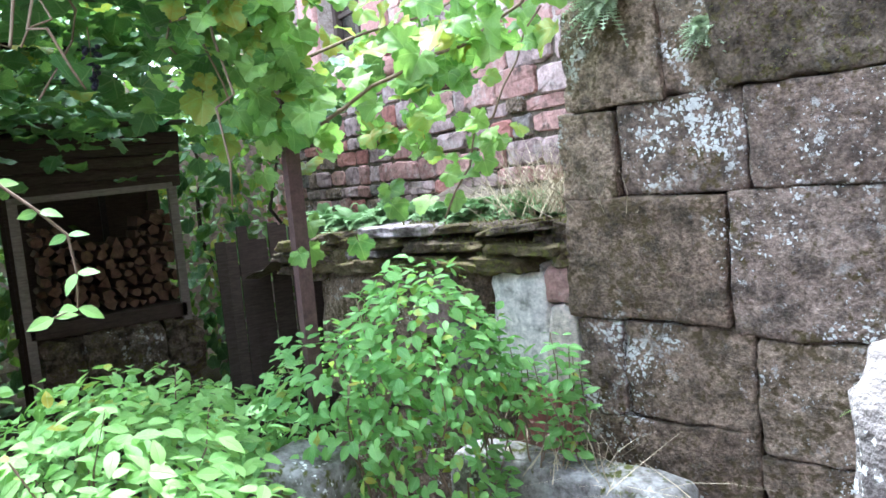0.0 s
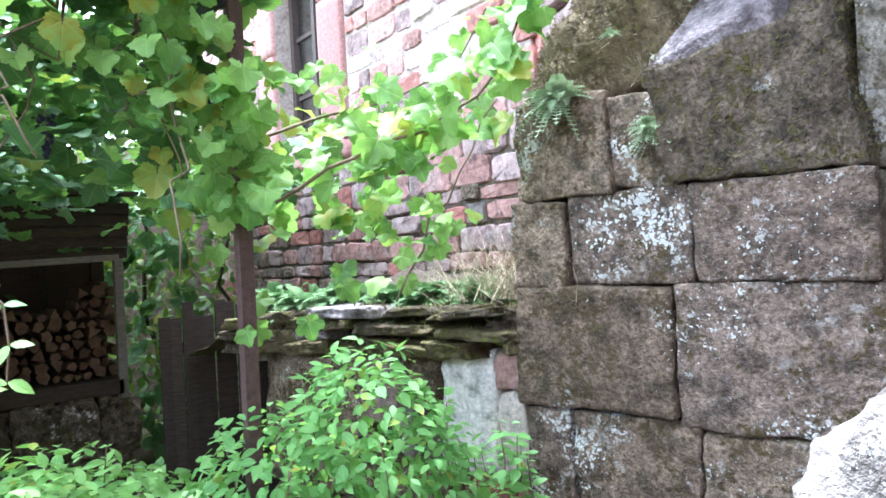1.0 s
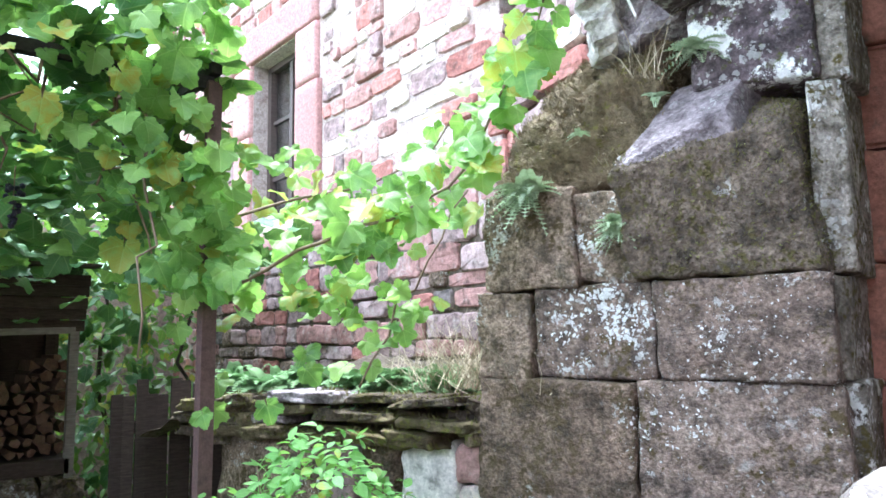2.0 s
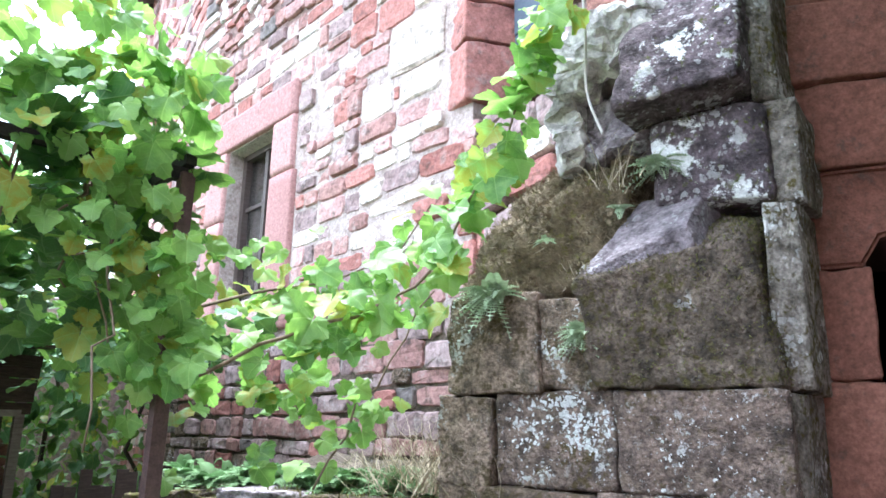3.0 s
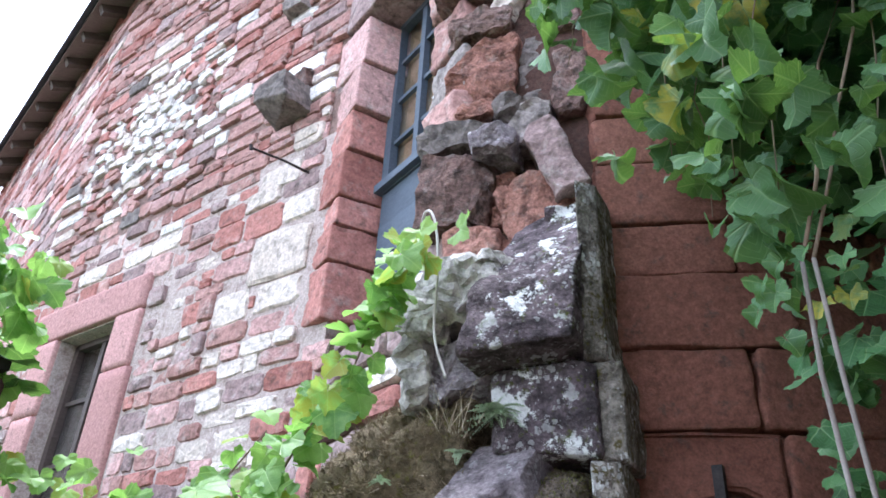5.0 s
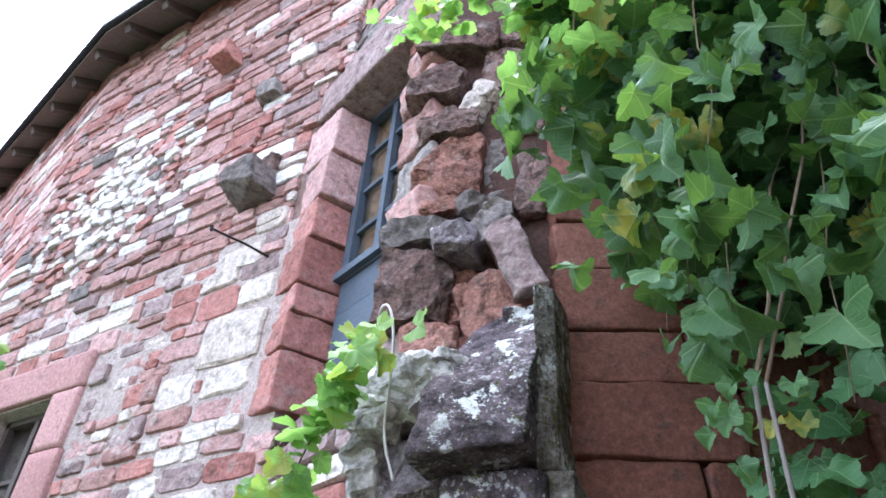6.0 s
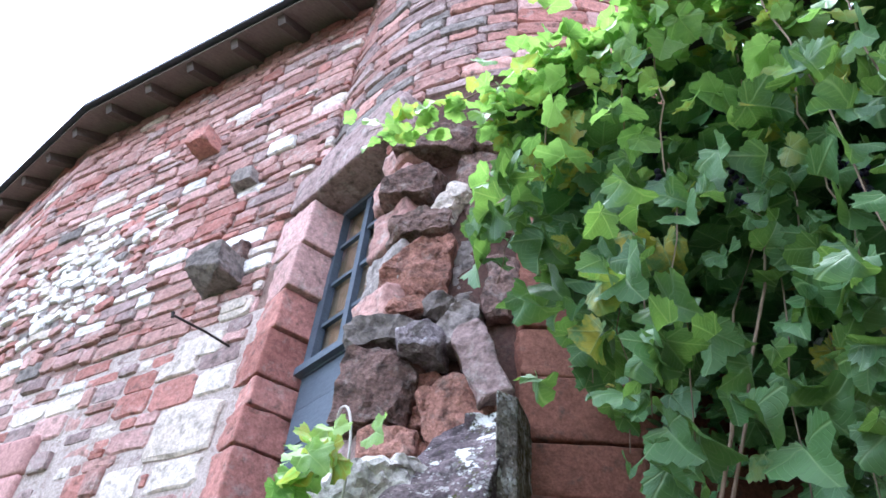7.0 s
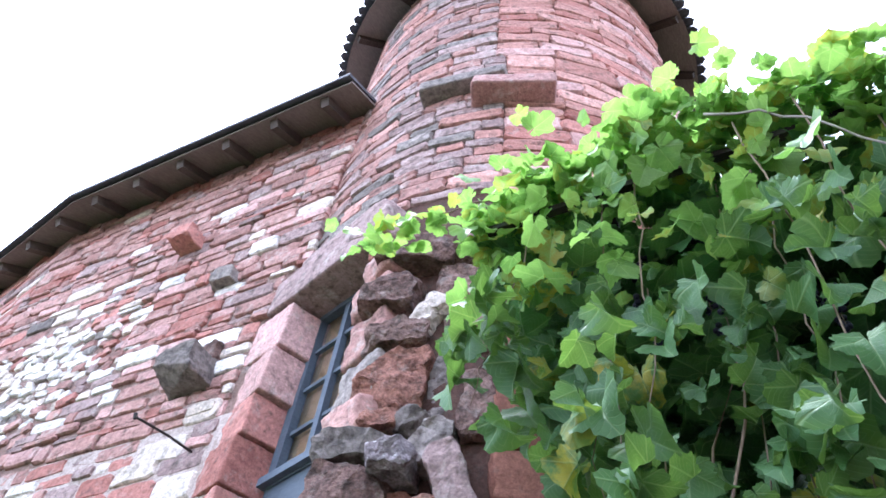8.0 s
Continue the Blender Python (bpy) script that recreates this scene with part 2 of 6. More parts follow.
M_WOOD = plain_mat("weathered dark wood", (0.03, 0.021, 0.017), (0.07, 0.05, 0.04), 0.85, 12, (1, 1, 9), 0.5)
M_GREYWOOD = plain_mat("grey weathered wood", (0.16, 0.13, 0.11), (0.27, 0.235, 0.21), 0.85, 12, (1, 1, 8), 0.5)
M_LOG = plain_mat("split firewood", (0.075, 0.042, 0.03), (0.165, 0.095, 0.062), 0.9, 26, None, 0.5)
M_RUST = plain_mat("rusty painted iron", (0.09, 0.055, 0.055), (0.16, 0.095, 0.085), 0.75, 40, None, 0.3, 0.2)
M_IRON = plain_mat("dark iron", (0.02, 0.018, 0.018), (0.05, 0.042, 0.04), 0.7, 40, None, 0.3, 0.3)
M_FRAME = plain_mat("blue grey painted wood", (0.075, 0.095, 0.125), (0.105, 0.13, 0.165), 0.6, 15, (1, 1, 5), 0.12)
M_BROWNFRAME = plain_mat("brown painted wood", (0.06, 0.04, 0.035), (0.10, 0.075, 0.065), 0.6, 15, (1, 1, 5), 0.12)
M_BLIND = plain_mat("tan wooden shutter", (0.33, 0.2, 0.10), (0.42, 0.28, 0.16), 0.8, 12, (1, 1, 6), 0.2)
M_SLATE = plain_mat("grey roof slate", (0.06, 0.063, 0.075), (0.11, 0.115, 0.13), 0.65, 22, None, 0.3)
M_RAFTER = plain_mat("weathered rafter wood", (0.075, 0.06, 0.052), (0.13, 0.105, 0.09), 0.85, 12, (1, 1, 9), 0.4)
M_SOFFIT = plain_mat("brown eave boards", (0.15, 0.125, 0.11), (0.23, 0.19, 0.165), 0.85, 10, (6, 1, 1), 0.3)
M_CANE = plain_mat("vine cane", (0.16, 0.11, 0.075), (0.27, 0.2, 0.14), 0.85, 60, (1, 1, 0.2), 0.5)
M_PALECANE = plain_mat("pale bare cane", (0.20, 0.17, 0.145), (0.31, 0.275, 0.24), 0.85, 60, (1, 1, 0.2), 0.4)
M_BONE = plain_mat("bleached dry cane", (0.5, 0.45, 0.4), (0.66, 0.62, 0.57), 0.85, 60, (1, 1, 0.2), 0.3)
M_GREENMOSS = plain_mat("green moss", (0.10, 0.11, 0.03), (0.22, 0.21, 0.07), 0.95, 60)
M_STRAW = plain_mat("dry straw", (0.33, 0.27, 0.18), (0.55, 0.47, 0.34), 0.9, 60)
M_GRAPE = plain_mat("dark grapes", (0.012, 0.012, 0.03), (0.03, 0.03, 0.06), 0.5, 60, None, 0.1)
# near-black colour that stands in for the darkness of unlit rooms
M_UNLIT = plain_mat("dark interior plaster", (0.03, 0.026, 0.024), (0.045, 0.04, 0.036), 0.9, 10)


def glass_mat():
    m = Mat("window glass")
    m.b.inputs["Transmission Weight"].default_value = 1.0
    return m.finish((0.85, 0.9, 0.9), 0.03, None, spec=0.5)


M_GLASS = glass_mat()

# ---- mesh helpers ----


def mk(name, verts, faces, mat, parent=None, label="", smooth=False, idx=None):
    me = bpy.data.meshes.new(name)
    me.from_pydata([tuple(v) for v in verts], [], faces)
    for m in (mat if isinstance(mat, (list, tuple)) else [mat]):
        me.materials.append(m)
    if idx is not None:
        me.polygons.foreach_set("material_index", idx)
    if smooth:
        me.polygons.foreach_set("use_smooth", [True] * len(me.polygons))
    me.update()
    ob = new(name, me)
    if parent:
        ob.parent = parent
    if label:
        tagged(ob, label)
    return ob


def part(name, bm, mat, parent=None, label="", smooth=False):
    me = bpy.data.meshes.new(name)
    bm.to_mesh(me)
    bm.free()
    me.materials.append(mat)
    if smooth:
        me.polygons.foreach_set("use_smooth", [True] * len(me.polygons))
    ob = new(name, me)
    if parent:
        ob.parent = parent
    if label:
        tagged(ob, label)
    return ob


def share(name, me, m, parent=None, label=""):
    ob = new(name, me)
    if parent:
        ob.parent = parent
    ob.matrix_basis = m
    if label:
        tagged(ob, label)
    return ob


def thing(name, label, category, group="", kind="", at=(0, 0, 0)):
    ob = new(name)
    ob.location = at
    ob.empty_display_size = 0.1
    return tagged(ob, label, category, group, kind)


def hexa(corners, n=5, power=9.0, rough=0.012, freq=6.0, seed=0):
    """A stone from eight corners (bottom four, then top four, each front-left, front-right, back-right, back-left)
    with rounded edges and an uneven surface: vertices and faces."""
    c = [Vector(p) for p in corners]
    verts, faces, index = [], [], {}
    mid = sum(c, Vector()) / 8

    def vert(p):
        key = tuple(round(v, 4) for v in p)
        if key in index:
            return index[key]
        k = sum(abs(v) ** power for v in p) ** (1 / power)
        x, y, z = [(v / k + 1) / 2 for v in p]
        lo = (c[0] * (1 - x) + c[1] * x) * (1 - y) + (c[3] * (1 - x) + c[2] * x) * y
        hi = (c[4] * (1 - x) + c[5] * x) * (1 - y) + (c[7] * (1 - x) + c[6] * x) * y
        q = lo * (1 - z) + hi * z
        o = Vector((seed * 7.3, seed * 3.1, seed * 1.7))
        w = noise.noise(q * freq + o) + 0.5 * noise.noise(q * freq * 2.7 + o) + 0.3 * noise.noise(q * freq * 6 - o)
        q = q + (q - mid).normalized() * rough * w
        index[key] = len(verts)
        verts.append(q)
        return index[key]

    steps = [math.sin(math.pi / 2 * (-1 + 2 * i / n)) * 0.75 + 0.25 * (-1 + 2 * i / n) for i in range(n + 1)]
    for axis in range(3):
        for side in (-1, 1):
            for i in range(n):
                for j in range(n):
                    quad = []
                    for a, b in ((i, j), (i + 1, j), (i + 1, j + 1), (i, j + 1)):
                        p = [0, 0, 0]
                        p[axis], p[(axis + 1) % 3], p[(axis + 2) % 3] = side, steps[a], steps[b]
                        quad.append(vert(p))
                    faces.append(quad if side > 0 else quad[::-1])
    return verts, faces


def box_corners(x0, x1, y0, y1, z0, z1, j=0.0, rnd=random):
    base = [(x0, y0, z0), (x1, y0, z0), (x1, y1, z0), (x0, y1, z0), (x0, y0, z1), (x1, y0, z1), (x1, y1, z1), (x0, y1, z1)]
    return [tuple(v + rnd.uniform(-j, j) for v in p) for p in base]


def chunk(w, d, h, seed, cuts=8, rough=0.02):
    """A broken angular rock of about that width, depth and height, centred: a block with its corners knocked off."""
    r = random.Random(seed)
    bm = bmesh.new()
    bmesh.ops.create_cube(bm, size=1.0)
    for v in bm.verts:
        v.co = Vector((v.co.x * r.uniform(0.86, 1.04), v.co.y * r.uniform(0.86, 1.04), v.co.z * r.uniform(0.86, 1.04)))
    for i in range(cuts):
        n = Vector((r.choice((-1, 1)) * r.uniform(0.25, 1), r.choice((-1, -1, 1)) * r.uniform(0.25, 1), r.choice((-1, 1)) * r.uniform(0.15, 1))).normalized()
        reach = max(v.co.dot(n) for v in bm.verts)
        bmesh.ops.bisect_plane(bm, geom=bm.verts[:] + bm.edges[:] + bm.faces[:], plane_co=n * reach * r.uniform(0.76, 0.94), plane_no=n, clear_outer=True)
        bmesh.ops.holes_fill(bm, edges=[e for e in bm.edges if e.is_boundary], sides=0)
    for v in bm.verts:
        v.co = Vector((v.co.x * w, v.co.y * d, v.co.z * h))
    bmesh.ops.bevel(bm, geom=bm.edges[:], offset=0.006, segments=1, affect="EDGES", clamp_overlap=True)
    bmesh.ops.triangulate(bm, faces=bm.faces[:])
    for limit in (0.09, 0.045, 0.028):
        bmesh.ops.subdivide_edges(bm, edges=[e for e in bm.edges if e.calc_length() > limit], cuts=1)
        bmesh.ops.triangulate(bm, faces=bm.faces[:])
    for v in bm.verts:
        o = v.co * 8 + Vector((seed, 0, 0))
        q = o * 3.1
        v.co += Vector((noise.noise(o), noise.noise(o + Vector((9, 0, 0))), noise.noise(o + Vector((0, 9, 0))))) * rough
        v.co += Vector((noise.noise(q), noise.noise(q + Vector((9, 0, 0))), noise.noise(q + Vector((0, 9, 0))))) * rough * 0.6
    return bm


def beam(bm, a, b, w, h=None, up=(0, 0, 1)):
    """A squared bar from a to b."""
    a, b, h = Vector(a), Vector(b), h or w
    d = (b - a).normalized()
    s = d.cross(Vector(up))
    s = (s if s.length > 1e-4 else d.cross(Vector((1, 0, 0)))).normalized()
    u = s.cross(d)
    vs = [bm.verts.new(p + s * x * w / 2 + u * y * h / 2) for p in (a, b) for x, y in ((-1, -1), (1, -1), (1, 1), (-1, 1))]
    for f in ((0, 1, 2, 3), (7, 6, 5, 4), (0, 4, 5, 1), (1, 5, 6, 2), (2, 6, 7, 3), (3, 7, 4, 0)):
        bm.faces.new([vs[i] for i in f])
    return bm


def tube(pts, r0, r1, sides=7):
    """A tapering tube along points: vertices and faces."""
    verts, faces = [], []
    pts = [Vector(p) for p in pts]
    for i, p in enumerate(pts):
        d = (pts[min(i + 1, len(pts) - 1)] - pts[max(i - 1, 0)]).normalized()
        s = d.cross(Vector((0.31, 0.2, 0.93))).normalized()
        u = s.cross(d)
        r = r0 + (r1 - r0) * i / (len(pts) - 1)
        for k in range(sides):
            a = 2 * math.pi * k / sides
            verts.append(p + (s * math.cos(a) + u * math.sin(a)) * r)
        if i:
            b = len(verts) - 2 * sides
            faces += [(b + k, b + (k + 1) % sides, b + sides + (k + 1) % sides, b + sides + k) for k in range(sides)]
    faces.append(tuple(range(sides))[::-1])
    faces.append(tuple(range(len(verts) - sides, len(verts))))
    return verts, faces


def bend(a, b, sag=0.0, wob=0.02, n=9, rnd=random):
    """Points of a slightly crooked line from a to b that sags in the middle."""
    a, b = Vector(a), Vector(b)
    out = []
    for i in range(n):
        t = i / (n - 1)
        w = wob * math.sin(math.pi * t)
        out.append(a.lerp(b, t) + Vector((rnd.uniform(-w, w), rnd.uniform(-w, w), rnd.uniform(-w, w) - sag * math.sin(math.pi * t))))
    return out


# ---- leaves ----


def vine_leaf(seed):
    """A lobed vine leaf, one unit long, stalk at the origin, in the xy plane, gently cupped."""
    r = random.Random(seed)
    verts, n, depth = [(0, 0, 0)], 34, r.uniform(0.03, 0.085)
    cup, fold, ripple = r.uniform(-0.25, 0.45), r.uniform(0.0, 0.35), r.uniform(0.03, 0.09)
    for i in range(n):
        a = math.pi * (-0.93 + 1.86 * i / (n - 1))
        lobe = 0.48 + depth * math.cos(5 * a * 0.93) + 0.06 * math.cos(a) + (0.024 if i % 2 else -0.024) + r.uniform(-0.03, 0.03)
        x, y = lobe * math.sin(a) * 1.05, 0.30 + lobe * math.cos(a) * 0.95
        d = x * x + (y - 0.3) ** 2
        verts.append((x, y, -cup * d + fold * abs(x) + ripple * math.sin(a * 4 + seed)))
    verts.append((0, 0.33, 0.0))
    c = len(verts) - 1
    faces = [(c, i + 1, i) for i in range(1, n)] + [(c, 1, 0), (c, 0, n)]
    return verts, faces


def grape_leaf(seed, fold=(0.0, 0.5), droop=(0.1, 0.9)):
    """A grape leaf, about one unit long, stalk at the origin: five toothed lobes with rounded bays, bent along its midrib, its rim waved."""
    r = random.Random(seed)
    n, deep = 44, r.uniform(0.35, 0.85)
    tips = [(0.0, 0.70, 0.52)]
    for sgn in (-1, 1):
        tips += [(sgn * r.uniform(0.98, 1.12), r.uniform(0.54, 0.64), 0.50), (sgn * r.uniform(1.95, 2.15), r.uniform(0.42, 0.50), 0.55)]
    k, side, c = r.uniform(*fold), r.uniform(0.3, 1.0), r.uniform(*droop)
    wave, phase, cup = r.uniform(0.03, 0.11), r.uniform(0, 6.28), r.uniform(-0.2, 0.35)

    def bent(x, y):
        d = x * x + (y - 0.25) ** 2
        a = math.atan2(x, y - 0.12)
        z = cup * d + wave * math.sin(3 * a + phase) * min(1.0, d * 5) + 0.4 * wave * math.sin(7 * a - phase) * d * 4
        q = k if x > 0 else k * side
        x, z = x * math.cos(q) - z * math.sin(q) * (1 if x > 0 else -1) * 0.3, z + abs(x) * math.sin(q)
        if y > 0.1 and c > 0.02:
            t = c * 1.5 * (y - 0.1)
            y, z = 0.1 + math.sin(t) / (c * 1.5), z - (1 - math.cos(t)) / (c * 1.5)
        return x, y, z

    rim = []
    for i in range(n):
        a = math.pi * (-0.955 + 1.91 * i / (n - 1))
        rad = max(R * (1 - 0.40 * deep * ((a - b) / w) ** 2) for b, R, w in tips)
        rad = max(rad, 0.30) + (0.022 if i % 2 else -0.022) + r.uniform(-0.012, 0.012)
        rad = min(rad, 0.16 + 1.3 * abs(abs(a) - math.pi))
        rim.append((rad * math.sin(a) * 1.04, 0.12 + rad * math.cos(a)))
    verts = [bent(0, 0.12)] + [bent(x * 0.52, 0.12 + (y - 0.12) * 0.52) for x, y in rim] + [bent(x, y) for x, y in rim]
    faces = [(0, i + 1, i) for i in range(1, n)] + [(i, i + 1, n + i + 1, n + i) for i in range(1, n)]
    return verts, faces


def hanging_leaf(seed):
    """A drooping grape leaf, half closed along its midrib, its tip curled."""
    return grape_leaf(seed + 20, (0.2, 1.15), (0.3, 2.0))


def ovate_leaf(seed):
    """A pointed oval leaf, one unit long, folded along its midrib."""
    r = random.Random(seed)
    fold, arch, w = r.uniform(0.05, 0.3), r.uniform(0.05, 0.35), r.uniform(0.22, 0.29)
    rows = [(0.0, 0.0), (0.16, 0.62), (0.38, 1.0), (0.62, 0.85), (0.84, 0.42), (1.0, 0.0)]
    verts, faces = [], []
    for t, k in rows:
        z = -arch * (t - 0.35) ** 2
        verts += [(-k * w, t, z + fold * k * w), (0, t, z), (k * w, t, z + fold * k * w)]
    for i in range(len(rows) - 1):
        b = 3 * i
        for q in ((b, b + 1, b + 4, b + 3), (b + 1, b + 2, b + 5, b + 4)):
            faces.append(q)
    return verts, faces


def give_uv(me, flat):
    """Lays a mesh out by a flat place for each vertex."""
    at = np.empty(len(me.loops), dtype=np.int32)
    me.loops.foreach_get("vertex_index", at)
    me.uv_layers.new(name="UVMap").data.foreach_set("uv", np.asarray(flat, dtype=np.float32)[at].ravel())


def leaf_meshes(maker, mat, name, count=6):
    out = []
    for i in range(count):
        v, f = maker(i + 3)
        me = bpy.data.meshes.new(name)
        me.from_pydata(v, [], f)
        me.materials.append(mat)
        me.polygons.foreach_set("use_smooth", [True] * len(me.polygons))
        give_uv(me, [(p[0], p[1]) for p in v])
        me.update()
        out.append((me, v, f))
    return out


L_VINE = leaf_meshes(grape_leaf, M_VINE, "leaf", 10)
L_MID = leaf_meshes(hanging_leaf, M_VINE_HALFSHADE, "leaf", 12)
L_DEEP = leaf_meshes(vine_leaf, M_VINE_SHADE, "leaf")
L_BUSH = leaf_meshes(ovate_leaf, M_BUSH, "leaf")
L_BUSH_DEEP = leaf_meshes(ovate_leaf, M_BUSH_SHADE, "leaf")
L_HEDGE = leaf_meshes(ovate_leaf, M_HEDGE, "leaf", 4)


def leaf_pose(p, facing, tip, size):
    """A leaf at p whose upper side looks along facing and whose tip points roughly along tip."""
    z = Vector(facing).normalized()
    y = Vector(tip) - z * Vector(tip).dot(z)
    y = y.normalized() if y.length > 1e-4 else z.orthogonal().normalized()
    x = y.cross(z)
    m = Matrix((x, y, z)).transposed().to_4x4()
    return Matrix.Translation(p) @ m @ Matrix.Scale(size, 4)


def leaves(parent, kinds, poses, singles, near=None, name="foliage"):
    """Leaves at the given poses: the first (or those nearest to a place) as pieces, the rest joined."""
    if near is not None:
        poses = sorted(poses, key=lambda m: (m.translation - Vector(near)).length)
    for i, m in enumerate(poses[:singles]):
        share("leaf", kinds[i % len(kinds)][0], m, parent)
    verts, faces, flat = [], [], []
    for i, m in enumerate(poses[singles:]):
        _, v, f = kinds[i % len(kinds)]
        b = len(verts)
        verts += [m @ Vector(p) for p in v]
        flat += [(p[0], p[1]) for p in v]
        faces += [tuple(b + k for k in q) for q in f]
    if verts:
        ob = mk(name, verts, faces, kinds[0][0].materials[0], parent, smooth=True)
        give_uv(ob.data, flat)
        tagged(ob, kind="stuff")


def jitter(v, k, rnd):
    return Vector(v) + Vector((rnd.gauss(0, k), rnd.gauss(0, k), rnd.gauss(0, k)))

# ---- plan ----
GROUND = 0.25
FY = 2.71                       # front of the house wall
TC, TR = Vector((-1.5, 4.6, 0)), 2.1    # round tower: centre and radius
A0, AD, AN = Vector((-1.0, 2.145, 0)), Vector((0.954, 0.3007, 0)), Vector((-0.3007, 0.954, 0))  # wall stub: base, along, inwards
ROT_A = 17.5
W0, WD, WN = Vector((-2.69, 2.71, 0)), Vector((0.954, -0.3007, 0)), Vector((0.3007, 0.954, 0))  # tall window: base, along, inwards


def stub(s, d, z):
    return A0 + AD * s + AN * d + Vector((0, 0, z))


def wpt(s, d, z):
    return W0 + WD * s + WN * d + Vector((0, 0, z))


def tower(u, out, z):
    a = u / TR
    return Vector((TC.x + (TR + out) * math.sin(a), TC.y - (TR + out) * math.cos(a), z))


def choose(rnd, *pairs):
    x = rnd.random() * sum(w for _, w in pairs)
    for m, w in pairs:
        x -= w
        if x <= 0:
            return m
    return pairs[-1][0]


# ---- ground ----
def ground():
    rnd = random.Random(1)
    verts, faces, n = [], [], 60
    size = lambda k: math.copysign(abs(k) ** 2.6 * 60, k)
    for i in range(n + 1):
        for j in range(n + 1):
            x, y = size(i / n * 2 - 1), size(j / n * 2 - 1)
            verts.append((x, y, GROUND + 0.03 * noise.noise(Vector((x * 1.3, y * 1.3, 0)))))
    for i in range(n):
        for j in range(n):
            a = i * (n + 1) + j
            faces.append((a, a + n + 1, a + n + 2, a + 1))
    tagged(mk("ground", verts, faces, M_EARTH, smooth=True), "dark bare garden earth with moss", "ground", kind="structure")


ground()

# ---- house wall: backing ----
WIN1 = (-5.62, -4.79, 2.95, 4.33)
wall_house = tagged(new("wall_house"), "red and cream rubble stone house wall", "wall", kind="structure")


def boxes(name, rows, mat, parent=None, label=""):
    verts, faces = [], []
    for x0, x1, y0, y1, z0, z1 in rows:
        b = len(verts)
        verts += box_corners(x0, x1, y0, y1, z0, z1)
        faces += [tuple(b + k for k in f) for f in ((3, 2, 1, 0), (4, 5, 6, 7), (0, 1, 5, 4), (1, 2, 6, 5), (2, 3, 7, 6), (3, 0, 4, 7))]
    return mk(name, verts, faces, mat, parent, label)


x0, x1, z0, z1 = WIN1
boxes("mortar_core", [(-6.5, x0, FY + 0.004, FY + 0.6, 2.6, 5.2), (x1, -2.5, FY + 0.004, FY + 0.6, 2.6, 5.2),
                      (x0, x1, FY + 0.004, FY + 0.6, 2.6, z0), (x0, x1, FY + 0.004, FY + 0.6, z1, 5.2)], M_MORTAR, wall_house, "cream lime mortar core")
boxes("upper_core", [(-6.5, -2.5, FY + 0.016, FY + 0.6, 5.2, 9.25)], M_REDMORTAR, wall_house, "reddish mortar core of the upper wall")
boxes("wall_foot", [(-6.5, -2.5, FY + 0.011, FY + 0.6, GROUND - 0.3, 2.6)], M_MUD, wall_house, "crumbling earthy mortar at the wall foot")
# the far stretch turns away by 11.5 degrees
far_dir = Vector((-math.cos(radians(11.5)), math.sin(radians(11.5)), 0))
far0 = Vector((-6.5, FY, 0))
vs = []
for z in (GROUND - 0.3, 9.25):
    for d, k in ((0, 0.011), (6.5, 0.011), (6.5, 0.6), (0, 0.6)):
        vs.append(far0 + far_dir * d + Vector((far_dir.y, -far_dir.x, 0)) * k + Vector((0, 0, z)))
mk("mortar_core", vs, [(0, 1, 2, 3), (7, 6, 5, 4), (4, 5, 1, 0), (5, 6, 2, 1), (6, 7, 3, 2), (7, 4, 0, 3)], M_MORTAR, wall_house)
# closed room whose dimness is painted into its walls
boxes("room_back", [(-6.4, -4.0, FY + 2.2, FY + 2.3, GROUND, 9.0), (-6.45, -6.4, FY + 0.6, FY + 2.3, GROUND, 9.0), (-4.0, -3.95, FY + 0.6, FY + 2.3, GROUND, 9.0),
                    (-6.4, -4.0, FY + 0.6, FY + 2.2, 5.2, 5.3), (-6.4, -4.0, FY + 0.6, FY + 2.2, 2.0, 2.1)], M_UNLIT, wall_house, "plain room behind the window, its darkness put into the colour")


# ---- round tower: backing ----
wall_tower = tagged(new("wall_tower"), "round red sandstone tower wall", "wall", kind="structure")
SLIT = (0.945, 1.20, 1.75, 2.60)          # along, along, bottom, top
NICHE = (-1.16, -0.02, 3.55, 6.55)       # the tall window's opening


